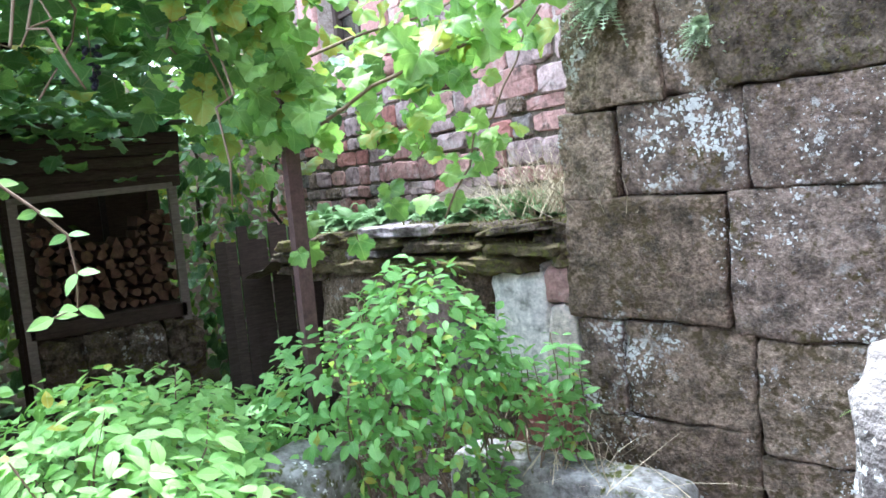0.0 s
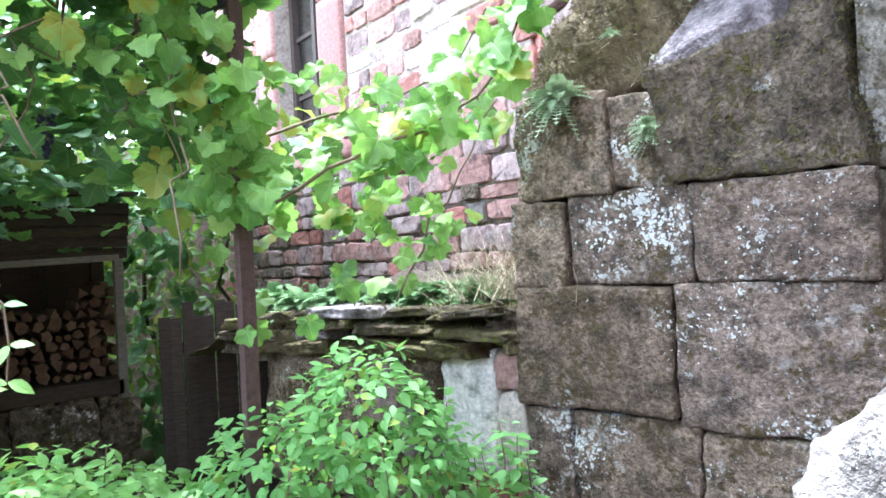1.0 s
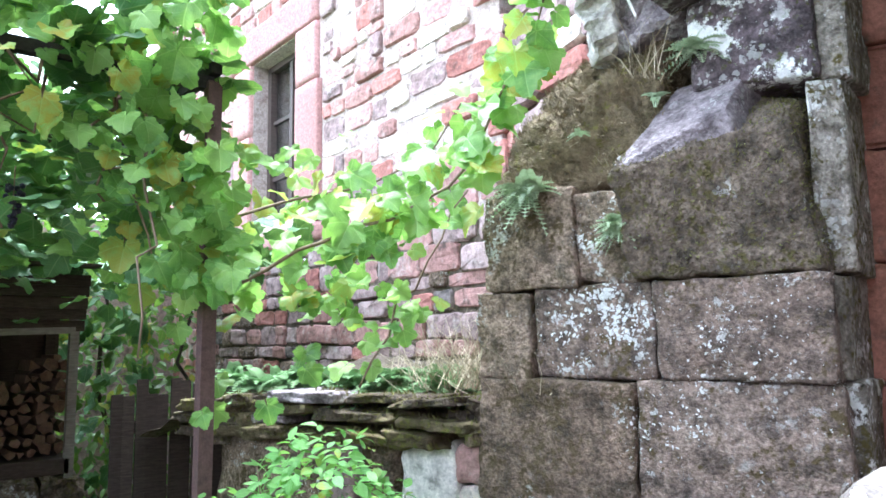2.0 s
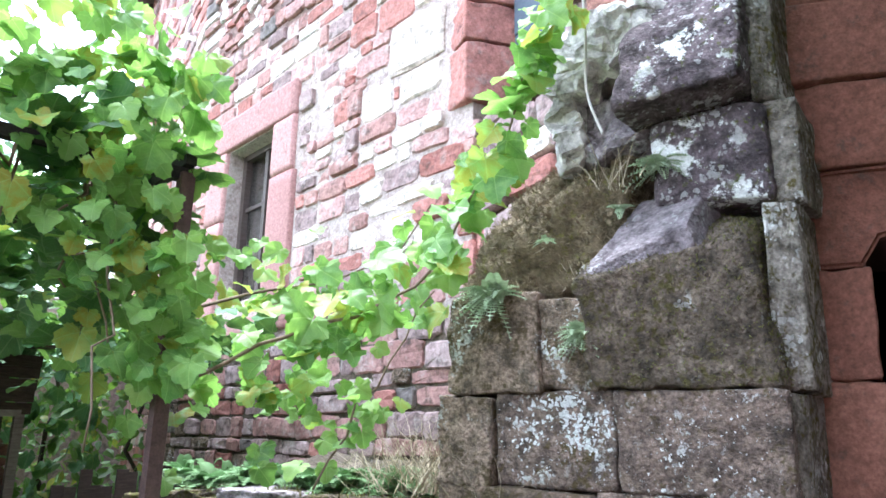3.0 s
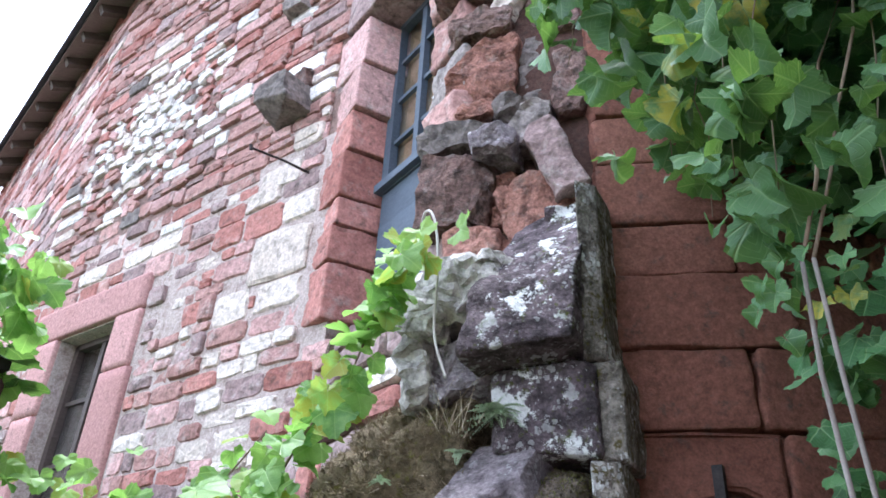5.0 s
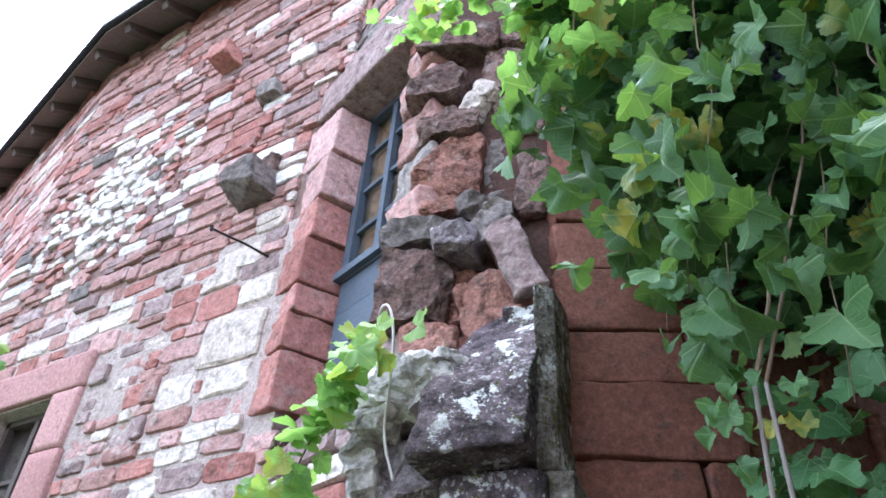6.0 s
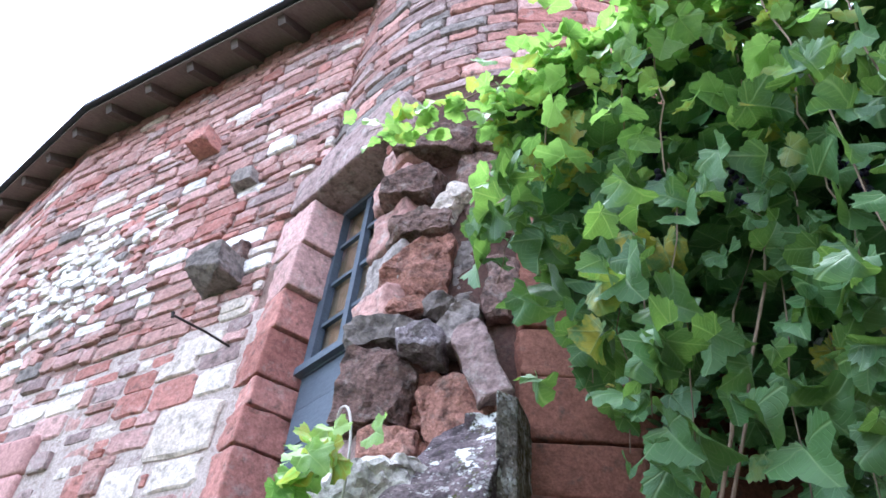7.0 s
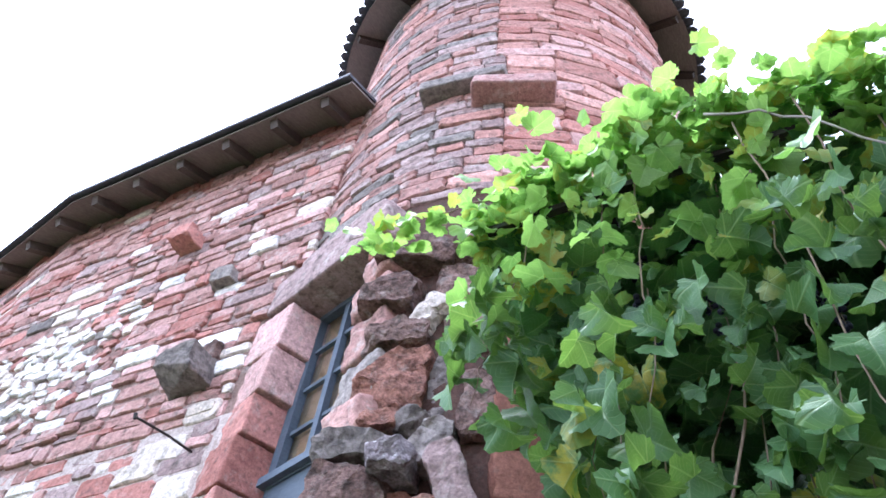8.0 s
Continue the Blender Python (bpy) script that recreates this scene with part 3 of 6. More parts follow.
def tower_core():
    verts, faces = [], []
    us = [-2.6 + 0.1 * i for i in range(56)] + [-6.597 + 0.2 * i for i in range(20)] + [3.1 + 0.2 * i for i in range(18)] + [6.597]
    us = sorted(set([round(u, 3) for u in us if abs(u - SLIT[0]) > 0.06 and abs(u - SLIT[1]) > 0.06 and abs(u - NICHE[0]) > 0.06 and abs(u - NICHE[1]) > 0.06] + [SLIT[0], SLIT[1], NICHE[0], NICHE[1]]))
    zs = sorted([GROUND - 0.3, 1.0, SLIT[2], SLIT[3], NICHE[2], NICHE[3], 5.0, 8.0, 10.0, 12.2])
    nz = len(zs)
    for u in us:
        for z in zs:
            verts.append(tower(u, -0.03, z))
    inner = len(verts)
    for u in us:
        for z in zs:
            verts.append(tower(u, -0.55, z))
    for i in range(len(us) - 1):
        for k in range(nz - 1):
            um, zm = (us[i] + us[i + 1]) / 2, (zs[k] + zs[k + 1]) / 2
            if any(a < um < b and c < zm < d for a, b, c, d in (SLIT, NICHE)):
                continue
            a = i * nz + k
            q = (a, a + nz, a + nz + 1, a + 1)
            faces.append(q)
            faces.append(tuple(v + inner for v in q[::-1]))
    for a, b, c, d in (SLIT, NICHE):     # reveals
        i, j, k, l = us.index(a), us.index(b), zs.index(c), zs.index(d)
        for p in range(k, l):
            faces.append((i * nz + p, i * nz + p + 1, inner + i * nz + p + 1, inner + i * nz + p))
            faces.append((j * nz + p + 1, j * nz + p, inner + j * nz + p, inner + j * nz + p + 1))
        for p in range(i, j):
            faces.append((p * nz + k, inner + p * nz + k, inner + (p + 1) * nz + k, (p + 1) * nz + k))
            faces.append((p * nz + l, (p + 1) * nz + l, inner + (p + 1) * nz + l, inner + p * nz + l))
    mk("tower_core", verts, faces, M_DARKJOINT, wall_tower, "dark recessed joints")


tower_core()

# ---- roofs ----
house_roof = thing("house_roof", "slate roof with projecting boarded eave and rafter ends", "roof", kind="structure")
EZ = 8.95


def eave_run(a, b, inward, name):
    """One straight run of eave from a to b: boards, slates and rafters."""
    a, b, n = Vector(a), Vector(b), Vector(inward)
    up = Vector((0, 0, 1))
    slope = n * 3.0 + up * 1.75
    e = [a, b, b + slope, a + slope]
    vs = [p + up * 0.0 for p in e] + [p + up * 0.035 for p in e]
    fs = [(3, 2, 1, 0), (4, 5, 6, 7), (0, 1, 5, 4), (1, 2, 6, 5), (2, 3, 7, 6), (3, 0, 4, 7)]
    mk("eave_boarding", vs, fs, M_SOFFIT, house_roof, "brown boarded underside")
    o = n * -0.07 + up * 0.04
    vs = [p + o for p in e] + [p + o + up * 0.05 for p in e]
    mk("slate_covering", vs, fs, M_SLATE, house_roof, "dark grey slates")
    length = (b - a).length
    d = (b - a).normalized()
    k, i = 0.35, 0
    while k < length:
        bm = bmesh.new()
        p = a + d * k + n * 0.06
        beam(bm, p + up * -0.02, p + n * 1.0 + up * (0.58 - 0.02), 0.09, 0.13)
        part("rafter", bm, M_RAFTER, house_roof)
        k += 0.62


eave_run((-2.3, 2.26, EZ), (-6.06, 2.26, EZ), (0, 1, 0), "near")
eave_run((-6.06, 2.26, EZ), (-12.4, 2.26 + 6.34 * math.tan(radians(11.5)), EZ), (far_dir.y, -far_dir.x, 0), "far")


def turret_roof():
    root = thing("turret_roof", "conical slate roof with scalloped edge over the tower", "roof", kind="structure")
    n, z, r = 56, 12.0, TR + 0.42
    ring = lambda rad, zz: [(TC.x + rad * math.sin(2 * math.pi * i / n), TC.y - rad * math.cos(2 * math.pi * i / n), zz) for i in range(n)]
    vs = ring(r, z) + ring(TR - 0.1, z + 0.28) + ring(TR - 0.1, z + 0.34) + ring(r, z + 0.05) + [(TC.x, TC.y, z + 3.6)]
    fs = []
    for i in range(n):
        j = (i + 1) % n
        fs += [(i, i + n, j + n, j), (i, j, j + 3 * n, i + 3 * n), (i + 3 * n, j + 3 * n, 4 * n)]
    mk("roof_cone", vs, fs, M_SOFFIT, root, "boarded cone")
    me = None
    for i in range(n * 2):
        a = math.pi * i / n
        if me is None:
            bm = bmesh.new()
            pts = [(-0.075, 0, 0), (-0.06, -0.09, 0), (0, -0.13, 0), (0.06, -0.09, 0), (0.075, 0, 0), (0.075, 0.5, 0.32), (-0.075, 0.5, 0.32)]
            lo = [bm.verts.new(p) for p in pts]
            hi = [bm.verts.new((p[0], p[1], p[2] + 0.02)) for p in pts]
            bm.faces.new(lo[::-1])
            bm.faces.new(hi)
            for k in range(7):
                bm.faces.new((lo[k], lo[(k + 1) % 7], hi[(k + 1) % 7], hi[k]))
            me = bpy.data.meshes.new("slate")
            bm.to_mesh(me)
            bm.free()
            me.materials.append(M_SLATE)
        share("slate", me, Matrix.Translation((TC.x + r * math.sin(a), TC.y - r * math.cos(a), z + 0.06)) @ Matrix.Rotation(a, 4, "Z"), root)
    for i in range(18):
        a = math.pi * 2 * i / 18
        bm = bmesh.new()
        o = lambda rad, zz: (TC.x + rad * math.sin(a), TC.y - rad * math.cos(a), zz)
        beam(bm, o(r - 0.05, z - 0.02), o(TR - 0.2, z + 0.27), 0.08, 0.1)
        part("rafter", bm, M_WOOD, root)


turret_roof()


# ---- window with sandstone surround in the house wall ----
def stone_obj(name, corners, mat, parent, label="", n=5, power=12.0, rough=0.008, freq=6.0, seed=0):
    v, f = hexa(corners, n, power, rough, freq, seed)
    return mk(name, v, f, mat, parent, label, smooth=True)


M_DRESSED = stone_mat("dressed pink sandstone", (0.40, 0.21, 0.19), (0.45, 0.255, 0.235), stained=0.05, grain=110, bumps=0.25, vary=0.15)
window_1 = thing("window_1", "small casement window in a dressed pink sandstone surround", "window", kind="structure")
for i, (a, b, c, d) in enumerate(((-4.785, -4.46, 3.885, 4.33), (-4.785, -4.42, 2.80, 3.875), (-5.97, -5.625, 3.70, 4.33), (-5.95, -5.625, 2.80, 3.69))):
    stone_obj("jamb_stone", box_corners(a, b, FY - 0.035, FY + 0.4, c, d), M_DRESSED, window_1, "", 6, 70, 0.003, seed=i)
stone_obj("lintel", box_corners(-6.06, -4.45, FY - 0.04, FY + 0.4, 4.34, 4.63), M_DRESSED, window_1, "dressed lintel", 7, 70, 0.003, seed=9)
stone_obj("sill", box_corners(-6.0, -4.40, FY - 0.06, FY + 0.4, 2.66, 2.79), M_DRESSED, window_1, "", 4, 26, 0.004, seed=11)


def casement(name, at, rot, w, h, cols, rows, mat, parent, bar=0.05, lights=None):
    """A framed window: outer frame, glazing bars and panes, bottom left corner at 'at'."""
    m = Matrix.Translation(at) @ Matrix.Rotation(rot, 4, "Z")
    bm = bmesh.new()
    for a, b in (((0, 0, 0), (0, 0, h)), ((w, 0, 0), (w, 0, h)), ((0, 0, 0), (w, 0, 0)), ((0, 0, h), (w, 0, h))):
        beam(bm, a, b, bar * 1.5, bar * 1.2, (0, 1, 0))
    fr = part("window_frame", bm, mat, parent)
    fr.matrix_basis = m
    for i in range(1, cols):
        bm = bmesh.new()
        beam(bm, (w * i / cols, 0.004, 0), (w * i / cols, 0.004, h), bar, bar, (0, 1, 0))
        part("mullion", bm, mat, fr)
    for j in range(1, rows):
        bm = bmesh.new()
        beam(bm, (0, 0.008, h * j / rows), (w, 0.008, h * j / rows), bar * 0.6, bar * 0.6, (0, 1, 0))
        part("glazing_bar", bm, mat, fr)
    for i in range(cols):
        for j in range(rows):
            a, b, c, d = w * i / cols, w * (i + 1) / cols, h * j / rows, h * (j + 1) / rows
            p = boxes("pane", [(a, b, 0.02, 0.024, c, d)], M_GLASS, fr)
            p.visible_shadow = False
    return fr


casement("window_frame", (-5.60, FY + 0.17, 2.82), 0, 0.80, 1.5, 2, 3, M_BROWNFRAME, window_1, 0.055)

# ---- tall window in the tower ----
window_2 = thing("window_2", "tall narrow blue grey window above a boarded panel in red quoins", "window", kind="structure")
zs = [3.76, 4.13, 4.375, 4.57, 4.92, 5.23, 5.62, 6.04]
qr = (0.20, 0.21, 0.23, 0.24, 0.27, 0.31, 0.34)
for i in range(7):
    lw = (0.06, 0.10, 0.05, 0.24, 0.10, 0.02, 0.06)[i]
    c = [wpt(s, d, z) for z in (zs[i] + 0.006, zs[i + 1] - 0.006) for s, d in ((-lw, 0.0 + 0.012 * (i % 3)), (qr[i], -0.012 * (i % 2)), (qr[i] + 0.06, 0.45), (-lw, 0.5))]
    stone_obj("quoin", c, M_RED if i < 5 else M_PINK, window_2, "", 14, 60, 0.012, 9, i)
c = [wpt(s, d, z) for z in (6.07, 6.42) for s, d in ((0.04, -0.03), (1.28, -0.03), (1.28, 0.5), (0.04, 0.5))]
stone_obj("lintel", c, M_MAUVE, window_2, "long weathered sandstone lintel", 9, 60, 0.012, 7, 30)
c = [wpt(s, d, z) for z in (6.435, 6.56) for s, d in ((0.25, -0.02), (1.2, -0.02), (1.2, 0.5), (0.25, 0.5))]
stone_obj("relieving_stone", c, M_MAUVE, window_2, "", 5, 14, 0.015, 7, 31)
FRAME = wpt(0.345, 0.27, 4.66)
fr = casement("window_frame", FRAME, radians(-ROT_A), 0.62, 1.40, 2, 4, M_FRAME, window_2, 0.05)
b = boxes("shutter", [(0.0, 0.62, 0.05, 0.075, 0.0, 1.4)], M_BLIND, window_2, "tan wooden inner shutter")
b.matrix_basis = Matrix.Translation(FRAME) @ Matrix.Rotation(radians(-ROT_A), 4, "Z")
for i in range(4):
    b = boxes("panel_board", [(-0.03, 0.66, -0.02 + 0.004 * (i % 2), 0.03, -1.0 + 0.245 * i, -1.0 + 0.245 * i + 0.238)], M_FRAME, window_2)
    b.matrix_basis = Matrix.Translation(FRAME) @ Matrix.Rotation(radians(-ROT_A), 4, "Z")
b = boxes("window_sill", [(-0.05, 0.68, -0.07, 0.03, -0.025, 0.03)], M_FRAME, window_2)
b.matrix_basis = Matrix.Translation(FRAME) @ Matrix.Rotation(radians(-ROT_A), 4, "Z")
z, jr = 3.4, random.Random(17)
while z < 6.0:
    h = min(jr.uniform(0.16, 0.38), 6.06 - z)
    a, o = 1.0 + jr.uniform(-0.02, 0.05), jr.uniform(0.02, 0.12)
    c = [wpt(s, d, q) for q in (z, z + h - 0.01) for s, d in ((a, o + 0.02), (1.35, o), (1.35, 0.5), (a, 0.5))]
    stone_obj("jamb_stone", c, choose(jr, (M_MAUVE, 4), (M_RED, 2), (M_GREY, 2), (M_ROSE, 3)), window_2, "", 9, 9, 0.035, 9, int(z * 100))
    z += h
# backing painted dark in place of the shade behind the window
b = boxes("window_back", [(-0.3, 1.0, 0.4, 0.45, -1.2, 1.9)], M_UNLIT, window_2)
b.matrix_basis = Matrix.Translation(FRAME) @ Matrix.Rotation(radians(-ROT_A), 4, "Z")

# ---- wall stub of big weathered blocks ----
wall_stub = tagged(new("wall_stub"), "torn end of an old wall, mossy lichened sandstone blocks", "ruined wall", kind="structure")
rs = random.Random(8)
BLOCKS = (
    (-0.84, 0.36, 0.15, 0.60, 0, 0.010), (-0.85, -0.19, 0.61, 0.985, 0, 0.0), (-0.18, 0.36, 0.61, 0.92, 0, 0.0),
    (-0.815, -0.648, 0.995, 1.335, 1, 0.012), (-0.632, -0.187, 0.995, 1.325, 0, 0.02), (-0.18, 0.36, 0.93, 1.300, 0, 0.005),
    (-0.83, -0.258, 1.345, 1.762, 0, -0.012), (-0.25, 0.350, 1.31, 1.765, 1, 0.0),
    (-0.83, -0.622, 1.775, 2.072, 0, 0.005), (-0.612, -0.187, 1.772, 2.088, 1, 0.016), (-0.170, 0.335, 1.775, 2.088, 1, -0.012),
    (-0.80, -0.44, 2.082, 2.44, 0, 0.0), (-0.45, -0.22, 2.095, 2.40, 0, 0.03))
for i, (a, b, c, d, m, f) in enumerate(BLOCKS):
    j = 0.005
    a, b, c, d = a - 0.0035, b + 0.0035, c - 0.0035, d + 0.0035
    cs = [stub(s + rs.uniform(-j, j), q + rs.uniform(-j, j), z + rs.uniform(-j, j)) for z in (c, d) for s, q in ((a, f), (b, f), (b, 0.6), (a, 0.6))]
    stone_obj("block", cs, (M_BLOCK, M_LICHEN)[m], wall_stub, "", 18, 34, 0.02, 8, i + 40)


def free_stone(name, bottom, top, mat, label="", n=10, power=12, rough=0.02, seed=0, parent=None, freq=7, smooth=True):
    v, f = hexa([stub(*p) for p in bottom + top], n, power, rough, freq, seed)
    return mk(name, v, f, mat, parent or wall_stub, label, smooth=smooth)


wedge = free_stone("coping_stone", [(-0.23, -0.03, 2.095), (0.335, -0.005, 2.086), (0.345, 0.4, 2.086), (-0.23, 0.4, 2.095)],
                   [(-0.27, -0.12, 2.43), (0.25, -0.01, 2.555), (0.29, 0.24, 2.68), (-0.13, 0.22, 2.75)], M_WEDGE, "sloping mossy coping stone", 22, 34, 0.024, 60)
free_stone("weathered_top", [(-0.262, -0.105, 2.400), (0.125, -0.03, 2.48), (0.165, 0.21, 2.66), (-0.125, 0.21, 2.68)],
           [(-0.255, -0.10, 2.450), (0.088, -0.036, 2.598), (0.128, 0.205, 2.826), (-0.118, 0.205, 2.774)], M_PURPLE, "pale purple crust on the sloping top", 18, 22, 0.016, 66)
bank = free_stone("moss_bank", [(-0.82, 0.03, 2.36), (-0.16, 0.06, 2.38), (-0.08, 0.6, 2.38), (-0.82, 0.6, 2.38)],
           [(-0.74, 0.16, 2.74), (-0.14, 0.12, 3.0), (-0.04, 0.6, 3.2), (-0.62, 0.6, 3.12)], M_THATCH, "bank of dry brown moss", 18, 5, 0.07, 61)
free_stone("block", [(-0.05, 0.10, 2.72), (0.35, 0.08, 2.68), (0.36, 0.6, 2.68), (-0.05, 0.6, 2.7)],
           [(-0.05, 0.10, 3.02), (0.34, 0.06, 3.03), (0.36, 0.6, 3.04), (-0.05, 0.6, 3.02)], M_CRUST, "", 10, 14, 0.02, 62)
free_stone("block", [(-0.13, -0.10, 3.02), (0.29, -0.07, 3.05), (0.36, 0.5, 3.04), (-0.1, 0.5, 3.02)],
           [(-0.11, -0.05, 3.25), (0.30, -0.02, 3.36), (0.35, 0.35, 3.92), (0.04, 0.35, 3.82)], M_CRUST, "white crusted block", 13, 22, 0.025, 63)
for along_s, z, back, w, d, h, lean, m, lab, sd in ((-0.20, 3.36, 0.02, 0.46, 0.44, 0.27, -4, M_PALE, "broken pale limestone", 641), (-0.33, 3.30, 0.06, 0.2, 0.3, 0.22, 12, M_PALE, "", 642),
                                                     (-0.06, 3.42, 0.04, 0.2, 0.3, 0.2, -14, M_PALE, "", 643), (-0.22, 3.06, 0.14, 0.34, 0.4, 0.30, 3, M_PURPLE, "", 644), (-0.37, 3.06, 0.10, 0.12, 0.3, 0.28, -6, M_PALE, "", 645)):
    ob = part("block", chunk(w, d, h, sd, 11, 0.04), m, wall_stub, lab)
    ob.matrix_basis = Matrix.Translation(stub(along_s, back + d * 0.5, z)) @ Matrix.Rotation(radians(ROT_A), 4, "Z") @ Matrix.Rotation(radians(lean), 4, "Y")
M_RETURN = stone_mat("pale weathered return", (0.27, 0.24, 0.20), (0.36, 0.32, 0.275), stain=(0.07, 0.058, 0.043), stained=0.45, lichen=1.15, dots=0.5, blot=6, moss=0.6, mossy=(0.095, 0.08, 0.03), speck=0.7, bumps=1.0)
EDGES = (0.2, 0.61, 0.92, 1.30, 1.77, 2.085, 2.68, 3.03, 3.80)
for i in range(8):      # the blocks' return faces
    z, h = EDGES[i], EDGES[i + 1] - EDGES[i]
    k = (0.0, 0.02, 0.005, 0.025, 0.0, 0.03, 0.055, 0.01, 0.0)[i]
    free_stone("return_stone", [(0.30, 0.05 + k, z), (0.365 + k, 0.13, z), (0.43 + k, 0.62, z), (0.28, 0.62, z)],
               [(0.30, 0.05 + k, z + h - 0.004), (0.365 + k, 0.13, z + h - 0.004), (0.43 + k, 0.62, z + h - 0.004), (0.28, 0.62, z + h - 0.004)], M_RETURN, "", 16, 34, 0.016, 70 + i)
# torn rubble core above: along, height, set back, width, depth, height, lean, material
RUBBLE = (
    (-0.30, 4.02, 0.34, 0.36, 0.36, 0.42, 6, M_ROCK), (-0.30, 4.335, 0.34, 0.40, 0.34, 0.15, -5, M_GREY), (-0.10, 4.21, 0.22, 0.24, 0.26, 0.15, 10, M_PURPLE),
    (0.19, 4.10, 0.27, 0.17, 0.28, 0.46, -20, M_MAUVE), (0.06, 4.36, 0.36, 0.17, 0.30, 0.30, 14, M_GREY), (0.11, 3.88, 0.36, 0.36, 0.32, 0.36, -22, M_TORN),
    (-0.22, 3.73, 0.36, 0.30, 0.30, 0.17, 8, M_TORN), (-0.07, 4.03, 0.40, 0.14, 0.24, 0.18, 30, M_TORN), (-0.10, 3.88, 0.42, 0.16, 0.2, 0.12, -8, M_TORN), (-0.04, 3.70, 0.40, 0.14, 0.2, 0.12, 0, M_TORN),
    (-0.20, 4.78, 0.40, 0.38, 0.36, 0.46, 4, M_TORN), (-0.22, 4.50, 0.36, 0.22, 0.26, 0.10, -12, M_TORN), (-0.05, 4.50, 0.36, 0.16, 0.26, 0.13, 25, M_GREY),
    (-0.22, 5.13, 0.38, 0.38, 0.36, 0.19, -3, M_ROCK), (-0.30, 5.50, 0.36, 0.36, 0.4, 0.28, 8, M_ROCK), (-0.05, 5.30, 0.38, 0.13, 0.24, 0.30, 28, M_CREAM),
    (-0.16, 5.86, 0.34, 0.5, 0.42, 0.26, 6, M_ROCK), (0.10, 4.80, 0.48, 0.24, 0.3, 0.5, 0, M_GREY), (0.18, 5.2, 0.44, 0.26, 0.3, 0.4, -6, M_ROCK), (0.12, 5.56, 0.42, 0.28, 0.3, 0.34, 5, M_ROCK),
    (0.28, 4.62, 0.40, 0.2, 0.3, 0.4, 4, M_ROCK), (0.24, 3.72, 0.30, 0.2, 0.24, 0.18, 0, M_CRUST), (0.2, 5.9, 0.40, 0.36, 0.3, 0.3, 0, M_ROCK))
for i, (along_s, z, back, w, d, h, lean, m) in enumerate(RUBBLE):
    ob = part("rubble_stone", chunk(w, d, h, 100 + i, *((8, 0.015) if m is M_MAUVE else (11, 0.026))), m, wall_stub)
    ob.matrix_basis = Matrix.Translation(stub(along_s, back + d * 0.3, z)) @ Matrix.Rotation(radians(ROT_A), 4, "Z") @ Matrix.Rotation(radians(lean), 4, "Y")
free_stone("rubble_core", [(-0.28, 0.50, 3.0), (0.36, 0.42, 3.0), (0.36, 1.0, 3.0), (-0.2, 0.9, 3.0)],
           [(-0.26, 0.56, 6.0), (0.36, 0.48, 6.0), (0.36, 1.0, 6.0), (-0.2, 0.9, 6.0)], M_MAUVE, "crumbling rubble and mortar core", 14, 10, 0.07, 99)

# ---- low wall with moss-grown slabs, terrace behind ----
wall_low = tagged(new("wall_low"), "low terrace wall with projecting mossy stone slabs", "wall", kind="structure")
for i, (a, b, c, d, m) in enumerate(((-1.25, -0.97, 1.04, 1.53, M_WHITE), (-0.98, -0.84, 1.38, 1.53, M_PINK), (-0.99, -0.84, 1.04, 1.37, M_CREAM), (-1.2, -0.84, 0.7, 1.03, M_RED),
                                     (-1.2, -0.84, 0.2, 0.69, M_MAUVE), (-1.45, -1.26, 1.28, 1.53, M_BLOCK), (-1.64, -1.46, 1.2, 1.53, M_MAUVE), (-1.5, -1.26, 1.05, 1.27, M_GREY), (-1.64, -1.22, 0.2, 1.04, M_BLOCK), (-2.35, -1.63, 0.85, 1.50, M_BLOCK), (-2.35, -1.63, 0.2, 0.84, M_BLOCK))):
    free_stone("wall_stone", [(a, 0.03 + 0.02 * (i % 2), c), (b, 0.04, c), (b, 0.5, c), (a, 0.5, c)], [(a + 0.02, 0.04, d), (b, 0.05, d), (b, 0.5, d), (a, 0.5, d)], m, "", 9, 9, 0.03, 120 + i, wall_low)
rk = random.Random(3)
SLABS = []
for i in range(24):      # three uneven layers of flat stones
    layer = i % 3
    a = -2.55 + 0.225 * (i // 3) + rk.uniform(-0.08, 0.08)
    b = min(a + rk.uniform(0.2, 0.5), -0.815 + rk.uniform(-0.01, 0.0))
    z = 1.525 + 0.066 * layer + rk.uniform(-0.008, 0.008) - (0.05 if a < -2.0 else 0.0)
    h, out = rk.uniform(0.032, 0.062), rk.uniform(-0.02, 0.09)
    t = rk.uniform(-0.03, 0.03)
    m = choose(rk, (M_MOSS, 4), (M_PURPLE, 2), (M_WEDGE, 4)) if layer else choose(rk, (M_MOSS, 5), (M_WEDGE, 3))
    SLABS.append(free_stone("slab", [(a, -out, z), (b, -out + rk.uniform(-0.05, 0.05), z + t), (b, 0.45, z), (a, 0.45, z)], [(a + 0.03, -out, z + h), (b - 0.02, -out, z + h + t), (b, 0.45, z + h), (a, 0.45, z + h)], m, "", 14, 11, 0.045, 140 + i, wall_low, 10))


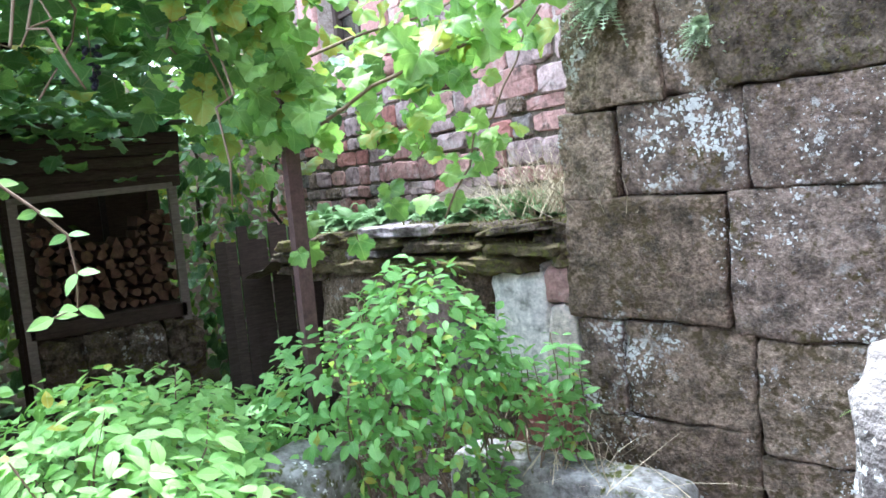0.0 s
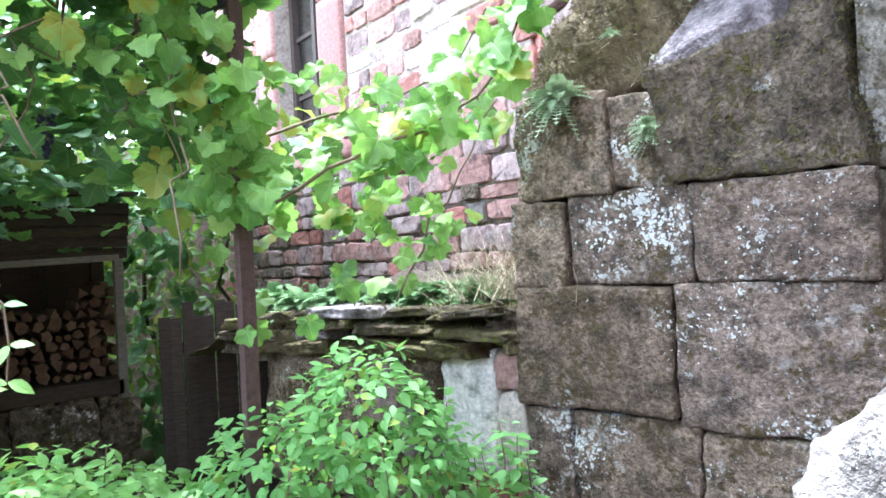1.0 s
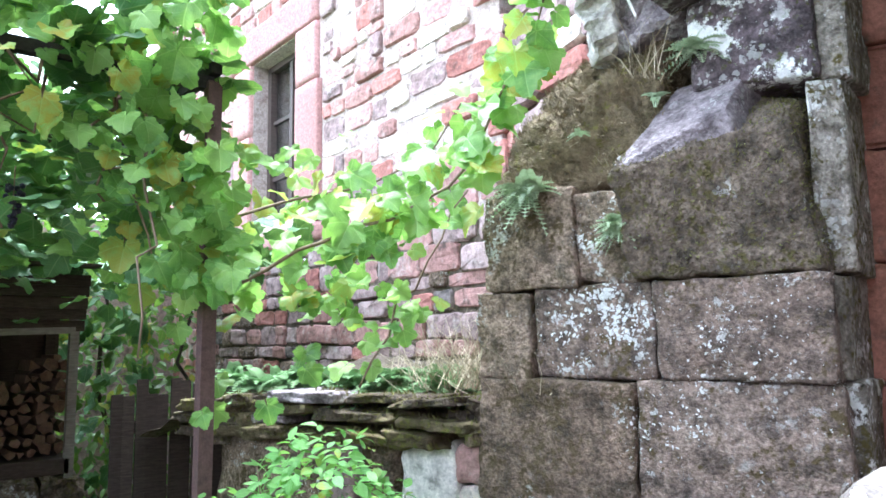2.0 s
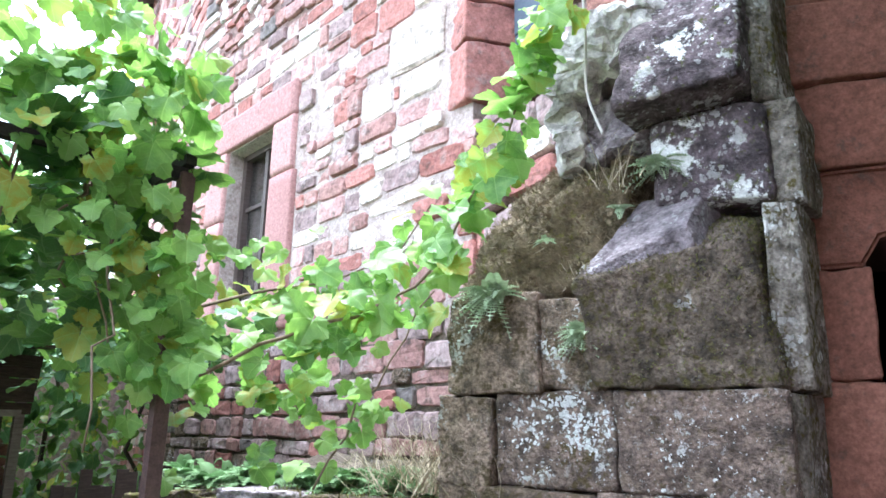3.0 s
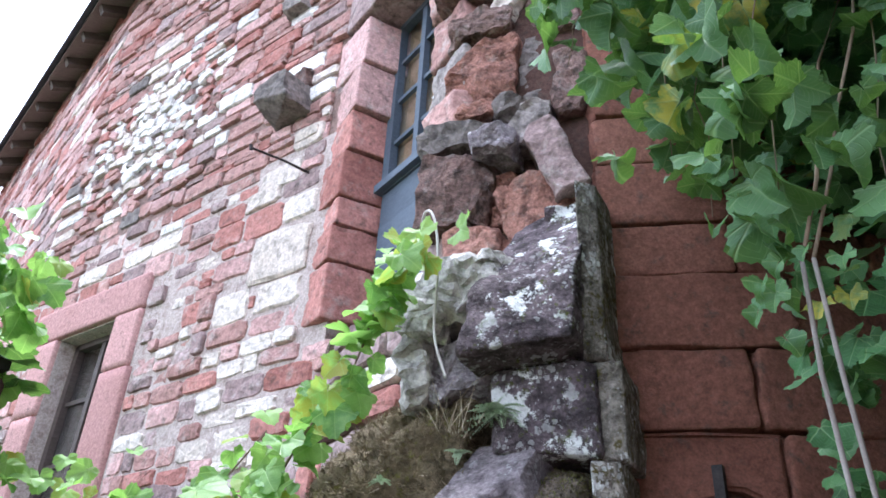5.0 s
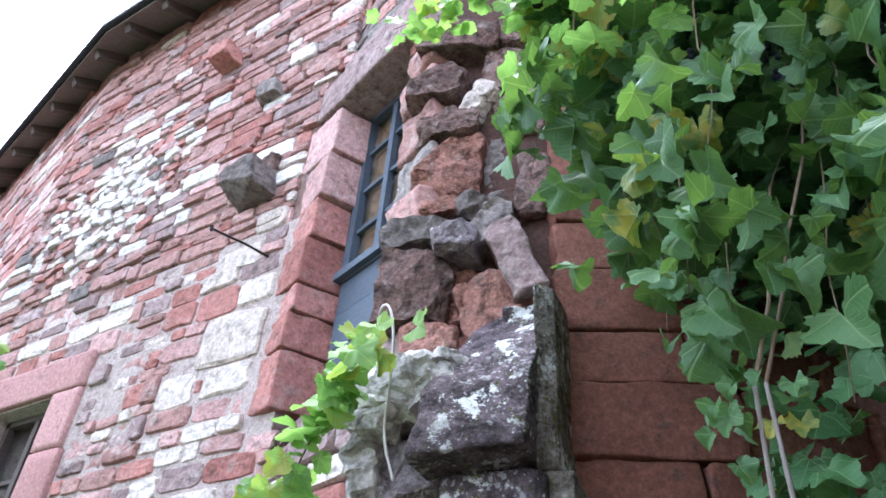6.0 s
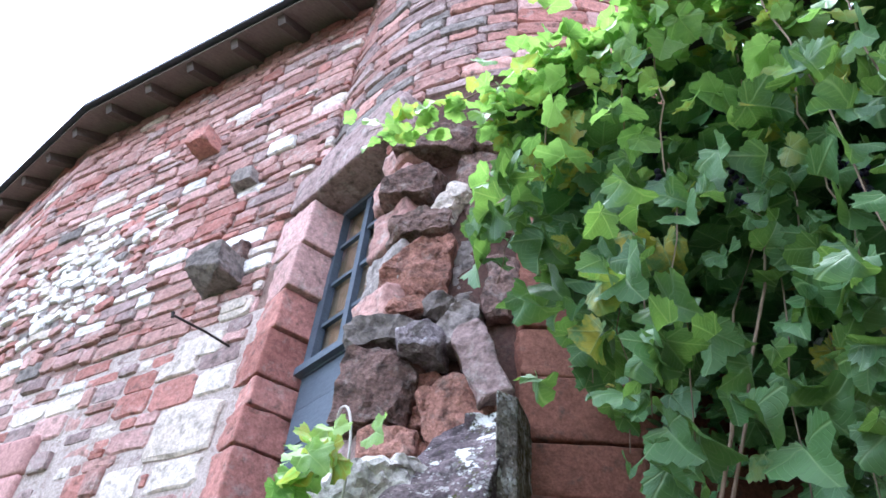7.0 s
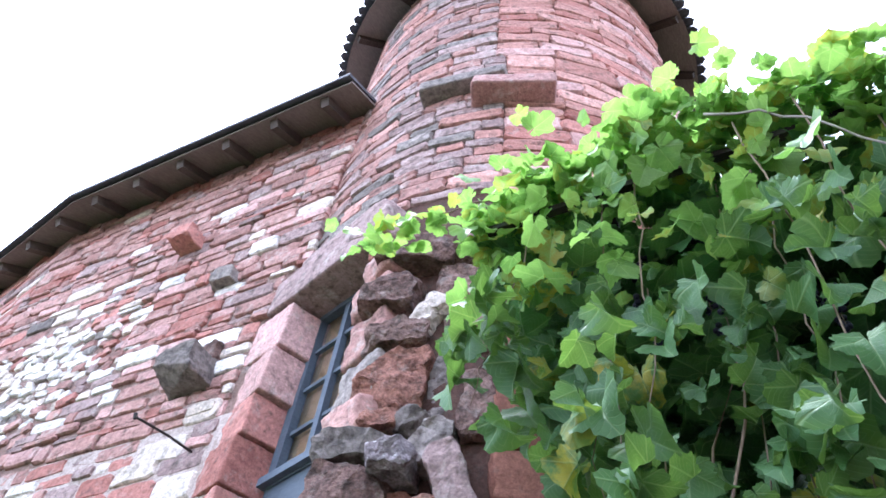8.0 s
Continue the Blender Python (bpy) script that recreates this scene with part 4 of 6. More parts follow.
def terrace():
    verts, faces, n, k = [], [], 26, 12
    for i in range(n + 1):
        for j in range(k + 1):
            s = -3.2 + 2.5 * i / n
            p = stub(s, 0.22, 0)
            q = Vector((p.x - 0.35, FY + 0.02, 0))
            v = p.lerp(q, j / k)
            v.z = 1.66 + 0.16 * (j / k) ** 1.4 - (0.25 if s < -2.5 else 0.0) * (-2.5 - s) / 0.7 + 0.05 * noise.noise(Vector((v.x * 5, v.y * 5, 3)))
            verts.append(v)
    for i in range(n):
        for j in range(k):
            a = i * (k + 1) + j
            faces.append((a, a + k + 1, a + k + 2, a + 1))
    base = len(verts)
    tagged(mk("terrace_soil", verts, faces, M_MUD, None, smooth=True), "mossy terrace soil behind the low wall", "ground", kind="structure")


terrace()

# ---- brackets, rod and slabs on the walls ----
def bracket(at, w, d, h, mat, label, seed, cuts=6, lean=0):
    x, y, z = at
    root = thing("stone_bracket", label, "corbel", "stone brackets on the walls", at=(x, FY, z))
    ob = part("corbel_block", chunk(w, d + 0.2, h, seed, cuts, 0.014), mat, root)
    ob.matrix_basis = Matrix.Translation((0, 0.1 - d / 2, h / 2)) @ Matrix.Rotation(radians(lean), 4, "Y")
    return root


br = bracket((-3.14, FY, 5.47), 0.34, 0.26, 0.27, M_GREY, "dark weathered stone bracket projecting from the rubble wall", 311, 8, -8)
ob = part("broken_top", chunk(0.22, 0.24, 0.26, 302, 7), M_ROCK, br)
ob.matrix_basis = Matrix.Translation((0.05, 0.04, 0.34))
bracket((-4.06, FY, 7.56), 0.27, 0.22, 0.19, M_RED, "small squared red sandstone bracket high on the wall", 303, 2)
# this dark stub is added in place of a small dark hole
bracket((-3.32, FY, 6.72), 0.24, 0.12, 0.16, M_GREY, "small dark stone stub standing in for a hole in the rubble wall", 304, 3)
rod = thing("iron_rod", "thin rusty iron rod sticking out of the wall beside the quoins", "rod", at=(-2.86, FY, 4.95))
v, f = tube([(0, 0.1, 0.0), (-0.03, -0.2, -0.03), (-0.06, -0.44, -0.07)], 0.009, 0.008)
mk("rod_shaft", v, f, M_IRON, rod)
v, f = tube([(-0.06, -0.44, -0.085), (-0.06, -0.45, -0.05)], 0.012, 0.012)
mk("rod_tip", v, f, M_IRON, rod)
for u, z, w, d, m, lab in ((0.36, 8.24, 0.80, 0.14, M_GREY, "dark projecting drip stone on the turret"), (0.80, 7.95, 0.72, 0.2, M_PINK, "pale projecting slab on the turret")):
    p = tower(u, 0.0, z)
    t = thing("drip_stone", lab, "stone slab", "projecting slabs of the turret", at=p)
    t.rotation_euler = (0, 0, u / TR)
    v, f = hexa(box_corners(-w / 2, w / 2, -d, 0.15, 0, 0.16, 0.01), 6, 20, 0.012, 8, 310)
    mk("slab_stone", v, f, m, t, smooth=True)

# iron bar in the slit
pu = (SLIT[0] + SLIT[1]) / 2
slit = thing("window_3", "narrow dark slit window with one rusty iron bar", "window", kind="structure")
bm = bmesh.new()
beam(bm, tower(pu - 0.015, 0.045, SLIT[2] - 0.1), tower(pu - 0.005, 0.05, SLIT[3] + 0.12), 0.036)
part("window_bar", bm, M_IRON, slit, "rusty iron bar")

# ---- white boulder post ----
v, f = hexa([(-0.20, -0.18, -1.45), (0.26, -0.22, -1.45), (0.26, 0.26, -1.45), (-0.22, 0.26, -1.45), (-0.24, -0.2, 0.0), (0.25, -0.2, 0.04), (0.25, 0.24, 0.04), (-0.24, 0.24, 0.0)], 20, 5, 0.045, 7, 320)
M_PALEPOST = stone_mat("whitewashed lichened boulder", (0.25, 0.22, 0.20), (0.33, 0.30, 0.27), stain=(0.08, 0.065, 0.06), stained=0.5, dots=0.9, blot=11, lichen=1.15, bumps=0.9, vary=0.1)
ob = mk("boulder_post", v, f, M_PALEPOST, smooth=True)
ob.location = (-0.035, 1.13, 1.705)
tagged(ob, "rounded pale stone post blotched with white lichen", "stone post")


# ---- trough stones in front of the stub ----
def coping(at, size, turn, seed, label):
    w, d, h = size
    v, f = hexa(box_corners(-w / 2, w / 2, -d / 2, d / 2, -h, 0, 0.02, random.Random(seed)), 9, 12, 0.018, 6, seed)
    ob = mk("coping_slab", v, f, M_COPE, smooth=True)
    ob.matrix_basis = Matrix.Translation(at) @ Matrix.Rotation(radians(turn), 4, "Z")
    return tagged(ob, label, "stone slab", "stones edging the planting bed")


M_COPE = stone_mat("pale grey coping", (0.22, 0.21, 0.20), (0.29, 0.28, 0.27), stain=(0.08, 0.07, 0.06), stained=0.45, lichen=0.5, moss=0.5)
coping((-1.58, 1.62, 0.93), (0.9, 0.17, 0.7), 17, 330, "grey lichened stone edging in front of the wall stub")
coping((-1.78, 0.80, 1.13), (0.26, 0.22, 0.88), 30, 331, "pale worn stone half hidden by the shrub")


# ---- firewood shelter ----
def shelter():
    X, Y0, Y1, Z0, Z1 = -5.5, 0.30, 1.34, 1.16, 2.44
    root = thing("firewood_shelter", "open dark wooden firewood shelter with plank roof", "shelter", at=(X, 0.8, GROUND))
    off = Vector((-X, -0.8, -GROUND))

    def b(name, a, c, w, h, m=M_WOOD, label=""):
        bm = bmesh.new()
        beam(bm, Vector(a) + off, Vector(c) + off, w, h)
        part(name, bm, m, root, label)
    for y in (Y0, Y1):
        b("post", (X, y, GROUND), (X, y, Z1 - 0.05), 0.06, 0.06, M_GREYWOOD)
        b("post", (X - 0.8, y, GROUND), (X - 0.8, y, Z1 + 0.1), 0.07, 0.07)
    b("cross_rail", (X + 0.035, Y0, 2.0), (X + 0.035, Y1, 2.03), 0.035, 0.045, M_GREYWOOD, "pale weathered rail")
    b("bottom_rail", (X, Y0, Z0 - 0.06), (X, Y1, Z0 - 0.06), 0.06, 0.1)
    for i in range(5):
        z = 2.06 + 0.078 * i
        b("front_board", (X + 0.03 + 0.03 * i, Y0 - 0.06, z), (X + 0.03 + 0.03 * i, Y1 + 0.06, z + 0.004 * (i % 2)), 0.02, 0.075)
    for i in range(7):
        x = X + 0.2 - 0.17 * i
        b("roof_board", (x, Y0 - 0.1, Z1 + 0.03 + 0.02 * i), (x, Y1 + 0.1, Z1 + 0.03 + 0.02 * i), 0.17, 0.02)
    for i in range(9):
        b("back_board", (X - 0.82, Y0 + 0.13 * i, GROUND), (X - 0.82, Y0 + 0.13 * i, Z1 + 0.1), 0.136, 0.02, M_WOOD)
    for i in range(6):
        b("floor_board", (X - 0.05 - 0.14 * i, Y0 - 0.02, Z0 - 0.02), (X - 0.05 - 0.14 * i, Y1 + 0.02, Z0 - 0.02), 0.13, 0.025)
    for i in range(2):
        for k in range(4):
            st = part("plinth_stone", chunk(0.27, 0.3, 0.4, 500 + 4 * i + k, 9, 0.035), M_WEDGE, root, "rough dark mossy stone under the shelter")
            st.matrix_basis = Matrix.Translation(Vector((X - 0.02, Y0 + 0.13 + 0.27 * k + 0.05 * i, GROUND + 0.2 + 0.39 * i)) + off) @ Matrix.Rotation(radians(90), 4, "Z")
    rl = random.Random(12)
    meshes = []
    for k in range(6):
        n = rl.choice((3, 4, 5, 6))
        pts = [(0.5 * rl.uniform(0.7, 1.1) * math.cos(2 * math.pi * (i + rl.uniform(-0.2, 0.2)) / n), 0.5 * rl.uniform(0.75, 1.0) * math.sin(2 * math.pi * i / n)) for i in range(n)]
        v = [(x, a, b2) for x in (0.5, -0.5) for a, b2 in pts]
        f = [tuple(range(n)), tuple(range(2 * n - 1, n - 1, -1))] + [(i, n + i, n + (i + 1) % n, (i + 1) % n) for i in range(n)]
        me = bpy.data.meshes.new("firewood_log")
        me.from_pydata(v, [], f)
        me.materials.append(M_LOG)
        meshes.append(me)
    z = Z0
    while z < 1.86:
        y = Y0 + 0.07 + rl.uniform(0, 0.03)
        while y < Y1 - 0.06:
            d = rl.uniform(0.05, 0.12)
            if z + 0.05 < 1.78 + 0.1 * math.sin(y * 6):
                ob = share("firewood_log", rl.choice(meshes), Matrix.Translation((X - 0.3 + rl.uniform(-0.06, 0.07), y + d / 2, z + d / 2)) @ Matrix.Rotation(rl.uniform(0, 6.28), 4, "X") @ Matrix.Diagonal((0.42, d, d, 1)))
                tagged(ob, "split brown firewood log stacked in the wooden shelter", "log", "stacked firewood")
            y += d * 0.98
        z += 0.072


shelter()

# ---- plank fence at the foot of the house ----
fence = thing("plank_fence", "old dark brown vertical plank fence in deep shade", "fence", at=(-4.2, 1.3, GROUND))
rp = random.Random(4)
for i in range(12):
    bm = bmesh.new()
    h = 1.42 + rp.uniform(-0.06, 0.06)
    beam(bm, (0.012 * i, 0.06 * i, 0), (0.012 * i + rp.uniform(-0.01, 0.01), 0.06 * i + rp.uniform(-0.01, 0.01), h), 0.022, 0.062, (0.1, 1, 0))
    part("plank", bm, M_WOOD, fence)
bm = bmesh.new()
beam(bm, (-0.03, 0, 1.2), (0.12, 0.7, 1.2), 0.03, 0.07)
part("fence_rail", bm, M_WOOD, fence)

# ---- iron pergola with grape vine ----
PX, PY, PZ = -2.0, 0.95, 2.74
pergola = thing("pergola", "rusty iron pergola frame carrying a grape vine", "pergola", at=(PX, PY, GROUND))
off = Vector((-PX, -PY, -GROUND))


def bar(name, a, c, w, m=M_RUST, parent=pergola, o=off, h=None):
    bm = bmesh.new()
    beam(bm, Vector(a) + o, Vector(c) + o, w, h or w)
    return part(name, bm, m, parent)


bar("post", (PX, PY, GROUND), (PX + 0.02, PY, PZ), 0.045)
for x, y in ((-6.2, 0.95), (-6.2, -1.3), (PX, -1.3), (-4.1, -1.3)):
    bar("post", (x, y, GROUND), (x, y, PZ), 0.045, M_IRON)
for x in (PX, -3.0, -4.0, -5.1, -6.2):
    bar("cross_bar", (x, PY + 0.05, PZ), (x, -1.35, PZ), 0.04, M_IRON)
for y in (PY, 0.2, -0.55, -1.3):
    bar("long_bar", (PX + 0.05, y, PZ + 0.042), (-6.25, y, PZ + 0.042), 0.035, M_IRON)
for y in (PY, -1.3):
    bar("brace", (PX, y, PZ - 0.5), (PX - 0.5, y, PZ), 0.03, M_IRON)
for i in range(3):
    bar("side_wire", (-2.4, -0.4 + 0.1 * i, 2.45 - 0.22 * i), (-6.2, -0.2 + 0.2 * i, 2.5 - 0.25 * i), 0.02, M_IRON)

rv = random.Random(55)
vine_left = thing("grape_vine", "bright green grape vine climbing the iron pergola post", "vine", "grape vines", at=(PX, PY, GROUND))
vo = Matrix.Translation((-PX, -PY, -GROUND))


def stem(parent, pts, r0, r1, m=M_CANE, name="cane", o=None):
    v, f = tube(pts, r0, r1, 6)
    if o is not None:
        v = [o @ p for p in v]
    return mk(name, v, f, m, parent, smooth=True)


grape_me = None


def grape_bunch(parent, p, n, r0, length, rnd):
    """A hanging bunch: its stalk, with each grape under it."""
    global grape_me
    if grape_me is None:
        bm = bmesh.new()
        bmesh.ops.create_icosphere(bm, subdivisions=1, radius=1.0)
        grape_me = bpy.data.meshes.new("grape")
        bm.to_mesh(grape_me)
        bm.free()
        grape_me.materials.append(M_GRAPE)
        grape_me.polygons.foreach_set("use_smooth", [True] * len(grape_me.polygons))
    v, f = tube([p + Vector((0, 0, 0.06)), p, p + Vector((0, 0, -length * 0.9))], 0.003, 0.0015, 5)
    stalk = mk("grape_stalk", v, f, M_CANE, parent, "bunch of dark blue grapes")
    for k in range(n):
        t, a = (k + 0.5) / n, rnd.uniform(0, 6.28)
        r = r0 * (1.1 - t) * rnd.uniform(0.5, 1.0)
        share("grape", grape_me, Matrix.Translation(p + Vector((r * math.cos(a), r * math.sin(a), -length * t))) @ Matrix.Scale(0.0115, 4), stalk)


stem(vine_left, bend((PX - 0.05, PY + 0.03, GROUND), (PX - 0.03, PY + 0.02, PZ), 0, 0.02, 14, rv), 0.016, 0.011, M_WOOD, o=vo)
for i in range(9):
    a = (PX + rv.uniform(-0.1, 0.1), PY - rv.uniform(0, 1.1), PZ + 0.05)
    stem(vine_left, bend(a, (a[0] + rv.uniform(-0.2, 0.25), a[1] + rv.uniform(-0.3, 0.3), PZ - rv.uniform(0.3, 0.9)), 0, 0.08, 9, rv), 0.006, 0.003, o=vo)
poses = []
for i in range(390):      # curtain round the corner of the pergola
    y = PY - 0.10 - abs(rv.gauss(0, 0.42)) + rv.uniform(0, 0.16)
    z = rv.uniform(2.06, 3.42) if rv.random() < 0.975 else rv.uniform(1.7, 2.2)
    if z < 2.0:
        y = PY + rv.gauss(-0.02, 0.09)
    elif z < 2.5:
        y = PY + rv.gauss(-0.06, 0.12)
    z = min(z, 3.42 - 0.75 * max(0.0, y - 0.4) + rv.uniform(-0.1, 0.06))
    x = PX + rv.gauss(0.02, 0.12)
    out = Vector((0.75, -0.25, 0.45)) if rv.random() < 0.75 else Vector((0.1, 0.2, 0.9))
    poses.append(vo @ leaf_pose((x, y, z), jitter(out, 0.42, rv), jitter((0.15, 0.1, -0.9), 0.35, rv), rv.uniform(0.055, 0.115)))
leaves(vine_left, L_VINE, poses, 300, vo @ Vector((-1.6, 0.9, 2.4)))
poses = []
for i in range(3600):     # roof of leaves over the pergola
    x, y = rv.uniform(-6.9, -1.95), rv.uniform(-1.7, 1.02)
    if x > -2.9 and y < -0.2:
        continue
    z = PZ + 0.05 + rv.gauss(0.02, 0.12)
    if rv.random() < 0.22:
        z -= rv.uniform(0.1, 0.5)
    poses.append(vo @ leaf_pose((x, y, z), jitter((0, 0, 1), 0.4, rv), jitter((0.5, -0.2, -0.4), 0.7, rv), rv.uniform(0.11, 0.17)))
for i in range(480):      # leaves added towards the house wall to shade the shelter
    p = (rv.uniform(-6.9, -4.0), rv.uniform(1.0, 2.5), 2.52 + rv.gauss(0, 0.07))
    poses.append(vo @ leaf_pose(p, jitter((0, 0, 1), 0.4, rv), jitter((0.5, -0.2, -0.4), 0.7, rv), rv.uniform(0.11, 0.17)))
for i in range(2100):     # leaf curtains added for shade, the southern one out of view
    if i % 3:
        p = (rv.uniform(-6.6, -3.2), -1.5 + rv.gauss(0, 0.12), rv.uniform(0.7, 2.8))
    else:
        p = (-6.9 + rv.gauss(0, 0.08), rv.uniform(-1.5, 2.3), rv.uniform(0.3, 2.8))
    poses.append(vo @ leaf_pose(p, jitter((0.3, -0.8, 0.4), 0.5, rv), jitter((0, 0, -0.9), 0.4, rv), rv.uniform(0.12, 0.19)))
# most roof leaves take the dark copy, so their shade is painted in
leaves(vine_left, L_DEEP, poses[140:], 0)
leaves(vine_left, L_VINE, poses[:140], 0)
for i in range(6):
    p = Vector((rv.uniform(-3.4, -2.3), rv.uniform(-0.2, 0.7), PZ - rv.uniform(0.15, 0.3)))
    grape_bunch(vine_left, vo @ p, 26, 0.035, 0.15, rv)

# trailing shoot that reaches across to the wall stub
shoot = thing("vine_shoot", "long trailing vine shoot with pale green leaves", "vine", "grape vines", at=(PX, PY, GROUND))
LINE = [Vector(p) for p in ((-2.0, 0.97, 2.05), (-1.85, 1.23, 2.22), (-1.76, 1.46, 2.31), (-1.66, 1.70, 2.45), (-1.56, 1.80, 2.72), (-1.42, 1.86, 2.98), (-1.28, 1.88, 3.34), (-1.12, 1.90, 3.5))]


def along(line, t):
    k = min(int(t * (len(line) - 1)), len(line) - 2)
    return line[k].lerp(line[k + 1], t * (len(line) - 1) - k)


stem(shoot, [along(LINE, i / 24) + Vector((rv.uniform(-.01, .01), rv.uniform(-.01, .01), rv.uniform(-.01, .01))) for i in range(25)], 0.007, 0.003, o=vo)
stem(shoot, bend((-1.98, 1.5, 1.75), (-1.63, 1.72, 2.42), -0.03, 0.03, 9, rv), 0.0045, 0.003, o=vo)
poses = []
for i in range(105):
    p = along(LINE, rv.random() ** 0.9)
    p = p + Vector((rv.gauss(0, 0.05), rv.gauss(0, 0.05), rv.gauss(-0.02, 0.075)))
    poses.append(vo @ leaf_pose(p, jitter((0.45, -0.45, 0.6), 0.4, rv), jitter((0.2, 0, -0.7), 0.5, rv), rv.uniform(0.06, 0.15)))
SIDE = [Vector(p) for p in ((-2.03, 1.0, 2.3), (-2.12, 1.3, 2.42), (-2.1, 1.6, 2.5), (-1.95, 1.8, 2.62), (-1.8, 1.84, 2.8))]
stem(shoot, [along(SIDE, i / 14) for i in range(15)], 0.006, 0.003, o=vo)
for i in range(70):
    p = along(SIDE, rv.random()) + Vector((rv.gauss(0, 0.06), rv.gauss(0, 0.07), rv.gauss(-0.06, 0.12)))
    poses.append(vo @ leaf_pose(p, jitter((0.45, -0.45, 0.6), 0.45, rv), jitter((0.2, 0, -0.7), 0.5, rv), rv.uniform(0.06, 0.12)))
for i in range(30):
    p = Vector((-2.0, 1.5, 2.02)) + Vector((rv.gauss(0, 0.09), rv.gauss(0, 0.13), rv.gauss(0, 0.10)))
    poses.append(vo @ leaf_pose(p, jitter((0.45, -0.45, 0.6), 0.45, rv), jitter((0.2, 0, -0.7), 0.5, rv), rv.uniform(0.06, 0.10)))
for i in range(12):
    p = Vector((-1.85, 1.62, 2.0)) + Vector((rv.gauss(0, 0.06), rv.gauss(0, 0.06), rv.gauss(0, 0.08)))
    poses.append(vo @ leaf_pose(p, jitter((0.45, -0.45, 0.6), 0.4, rv), jitter((0.2, 0, -0.7), 0.5, rv), rv.uniform(0.06, 0.09)))
leaves(shoot, L_VINE, poses, 200)

# ---- vine hanging before the tower ----
TX, TY, TZ = 1.7, 1.55, 4.45
trellis = thing("trellis", "thin iron trellis rail carrying the hanging vine", "trellis", at=(TX, TY, GROUND))
to = Vector((-TX, -TY, -GROUND))
bar("post", (TX, TY, GROUND), (TX, TY, TZ), 0.05, M_IRON, trellis, to)
bar("rail", (TX, TY, TZ), (-0.35, TY, TZ), 0.03, M_IRON, trellis, to)
bar("rail", (TX, TY + 0.9, TZ + 0.04), (0.1, TY + 0.9, TZ + 0.04), 0.03, M_IRON, trellis, to)
bar("rail", (TX - 0.02, TY, TZ + 0.03), (TX - 0.02, TY + 1.6, TZ + 0.03), 0.03, M_IRON, trellis, to)
bar("rail", (0.1, TY, TZ - 0.03), (0.1, TY + 1.2, TZ - 0.03), 0.03, M_IRON, trellis, to)
vine_right = thing("grape_vine", "large leaved grape vine hanging in a dense curtain from the trellis", "vine", "grape vines", at=(0.13, 1.45, GROUND))
ro = Matrix.Translation((-0.13, -1.45, -GROUND))
rw = random.Random(77)
for dx, m in ((0.0, M_PALECANE), (0.035, M_PALECANE)):
    stem(vine_right, bend((0.10 + dx, 1.47 + dx, GROUND), (0.14 + dx * 0.6, 1.46, 2.75), 0, 0.03, 12, rw), 0.0065, 0.0045, m, o=ro)
    stem(vine_right, bend((0.14 + dx * 0.6, 1.46, 2.75), (0.5 + dx * 3, 1.85, TZ), 0, 0.04, 9, rw), 0.0045, 0.003, M_CANE, o=ro)
stem(vine_right, bend((0.50, 1.36, 4.42), (0.92, 1.30, 3.75), -0.1, 0.012, 10, rw), 0.005, 0.003, M_PALECANE, o=ro)


def low_edge(x):
    """The hanging curtain's lower edge."""
    return 3.45 - 1.15 * (x + 0.45) if x < 0.0 else max(2.35, 2.93 - 0.9 * x)


HANG = []
for i in range(16):
    x = -0.29 + 0.115 * i + rw.uniform(-0.05, 0.05)
    y = 1.45 + rw.uniform(-0.08, 0.3)
    a, b = (x + rw.uniform(-0.05, 0.2), y, TZ + rw.uniform(-0.1, 0.2)), (x, y - rw.uniform(0, 0.12), low_edge(x) + rw.uniform(0.0, 0.35))
    pts = bend(a, b, 0, 0.022, 12, rw)
    HANG.append(pts)
    stem(vine_right, [p + Vector((0, 0.06, 0)) for p in pts], 0.0035, 0.0015, o=ro)
poses = []
for i in range(560):
    pts = rw.choice(HANG)
    t = rw.random() ** 0.8
    p = along(pts, t) + Vector((rw.gauss(0.02, 0.07), rw.gauss(0.0, 0.07), rw.gauss(0, 0.06)))
    if p.z < low_edge(p.x) - 0.05 or (p.x > 0.15 and p.z < 2.9 and rw.random() < 0.5):
        continue
    poses.append(ro @ leaf_pose(p, jitter((-0.45, -0.5, 0.45), 0.75, rw), jitter((0.0, -0.1, -0.95), 0.4, rw), rw.uniform(0.06, 0.16)))
hung = len(poses)
for i in range(850):      # crest on top of the rail
    x = rw.uniform(-0.42, 1.5)
    top = 4.60 + 0.05 * math.sin(x * 5) + 0.06 * math.exp(-((x - 0.45) / 0.4) ** 2) - 0.06 * max(0, x - 0.8) + rw.uniform(0, 0.07)
    p = Vector((x, 1.55 + rw.gauss(0, 0.1), top - abs(rw.gauss(0, 0.14))))
    poses.append(ro @ leaf_pose(p, jitter((0, -0.35, 0.8), 0.4, rw), jitter((0.1, -0.5, -0.6), 0.6, rw), rw.uniform(0.05, 0.115)))
for i in range(26):       # small shoot reaching to the side
    t = rw.random()
    p = Vector((-0.5, 1.45, 4.55)).lerp(Vector((-0.98, 1.5, 4.62)), t) + Vector((rw.gauss(0, 0.03), rw.gauss(0, 0.04), rw.gauss(0, 0.05)))
    poses.append(ro @ leaf_pose(p, jitter((0, -0.4, 0.8), 0.4, rw), jitter((-0.4, -0.3, -0.6), 0.5, rw), rw.uniform(0.06, 0.10)))
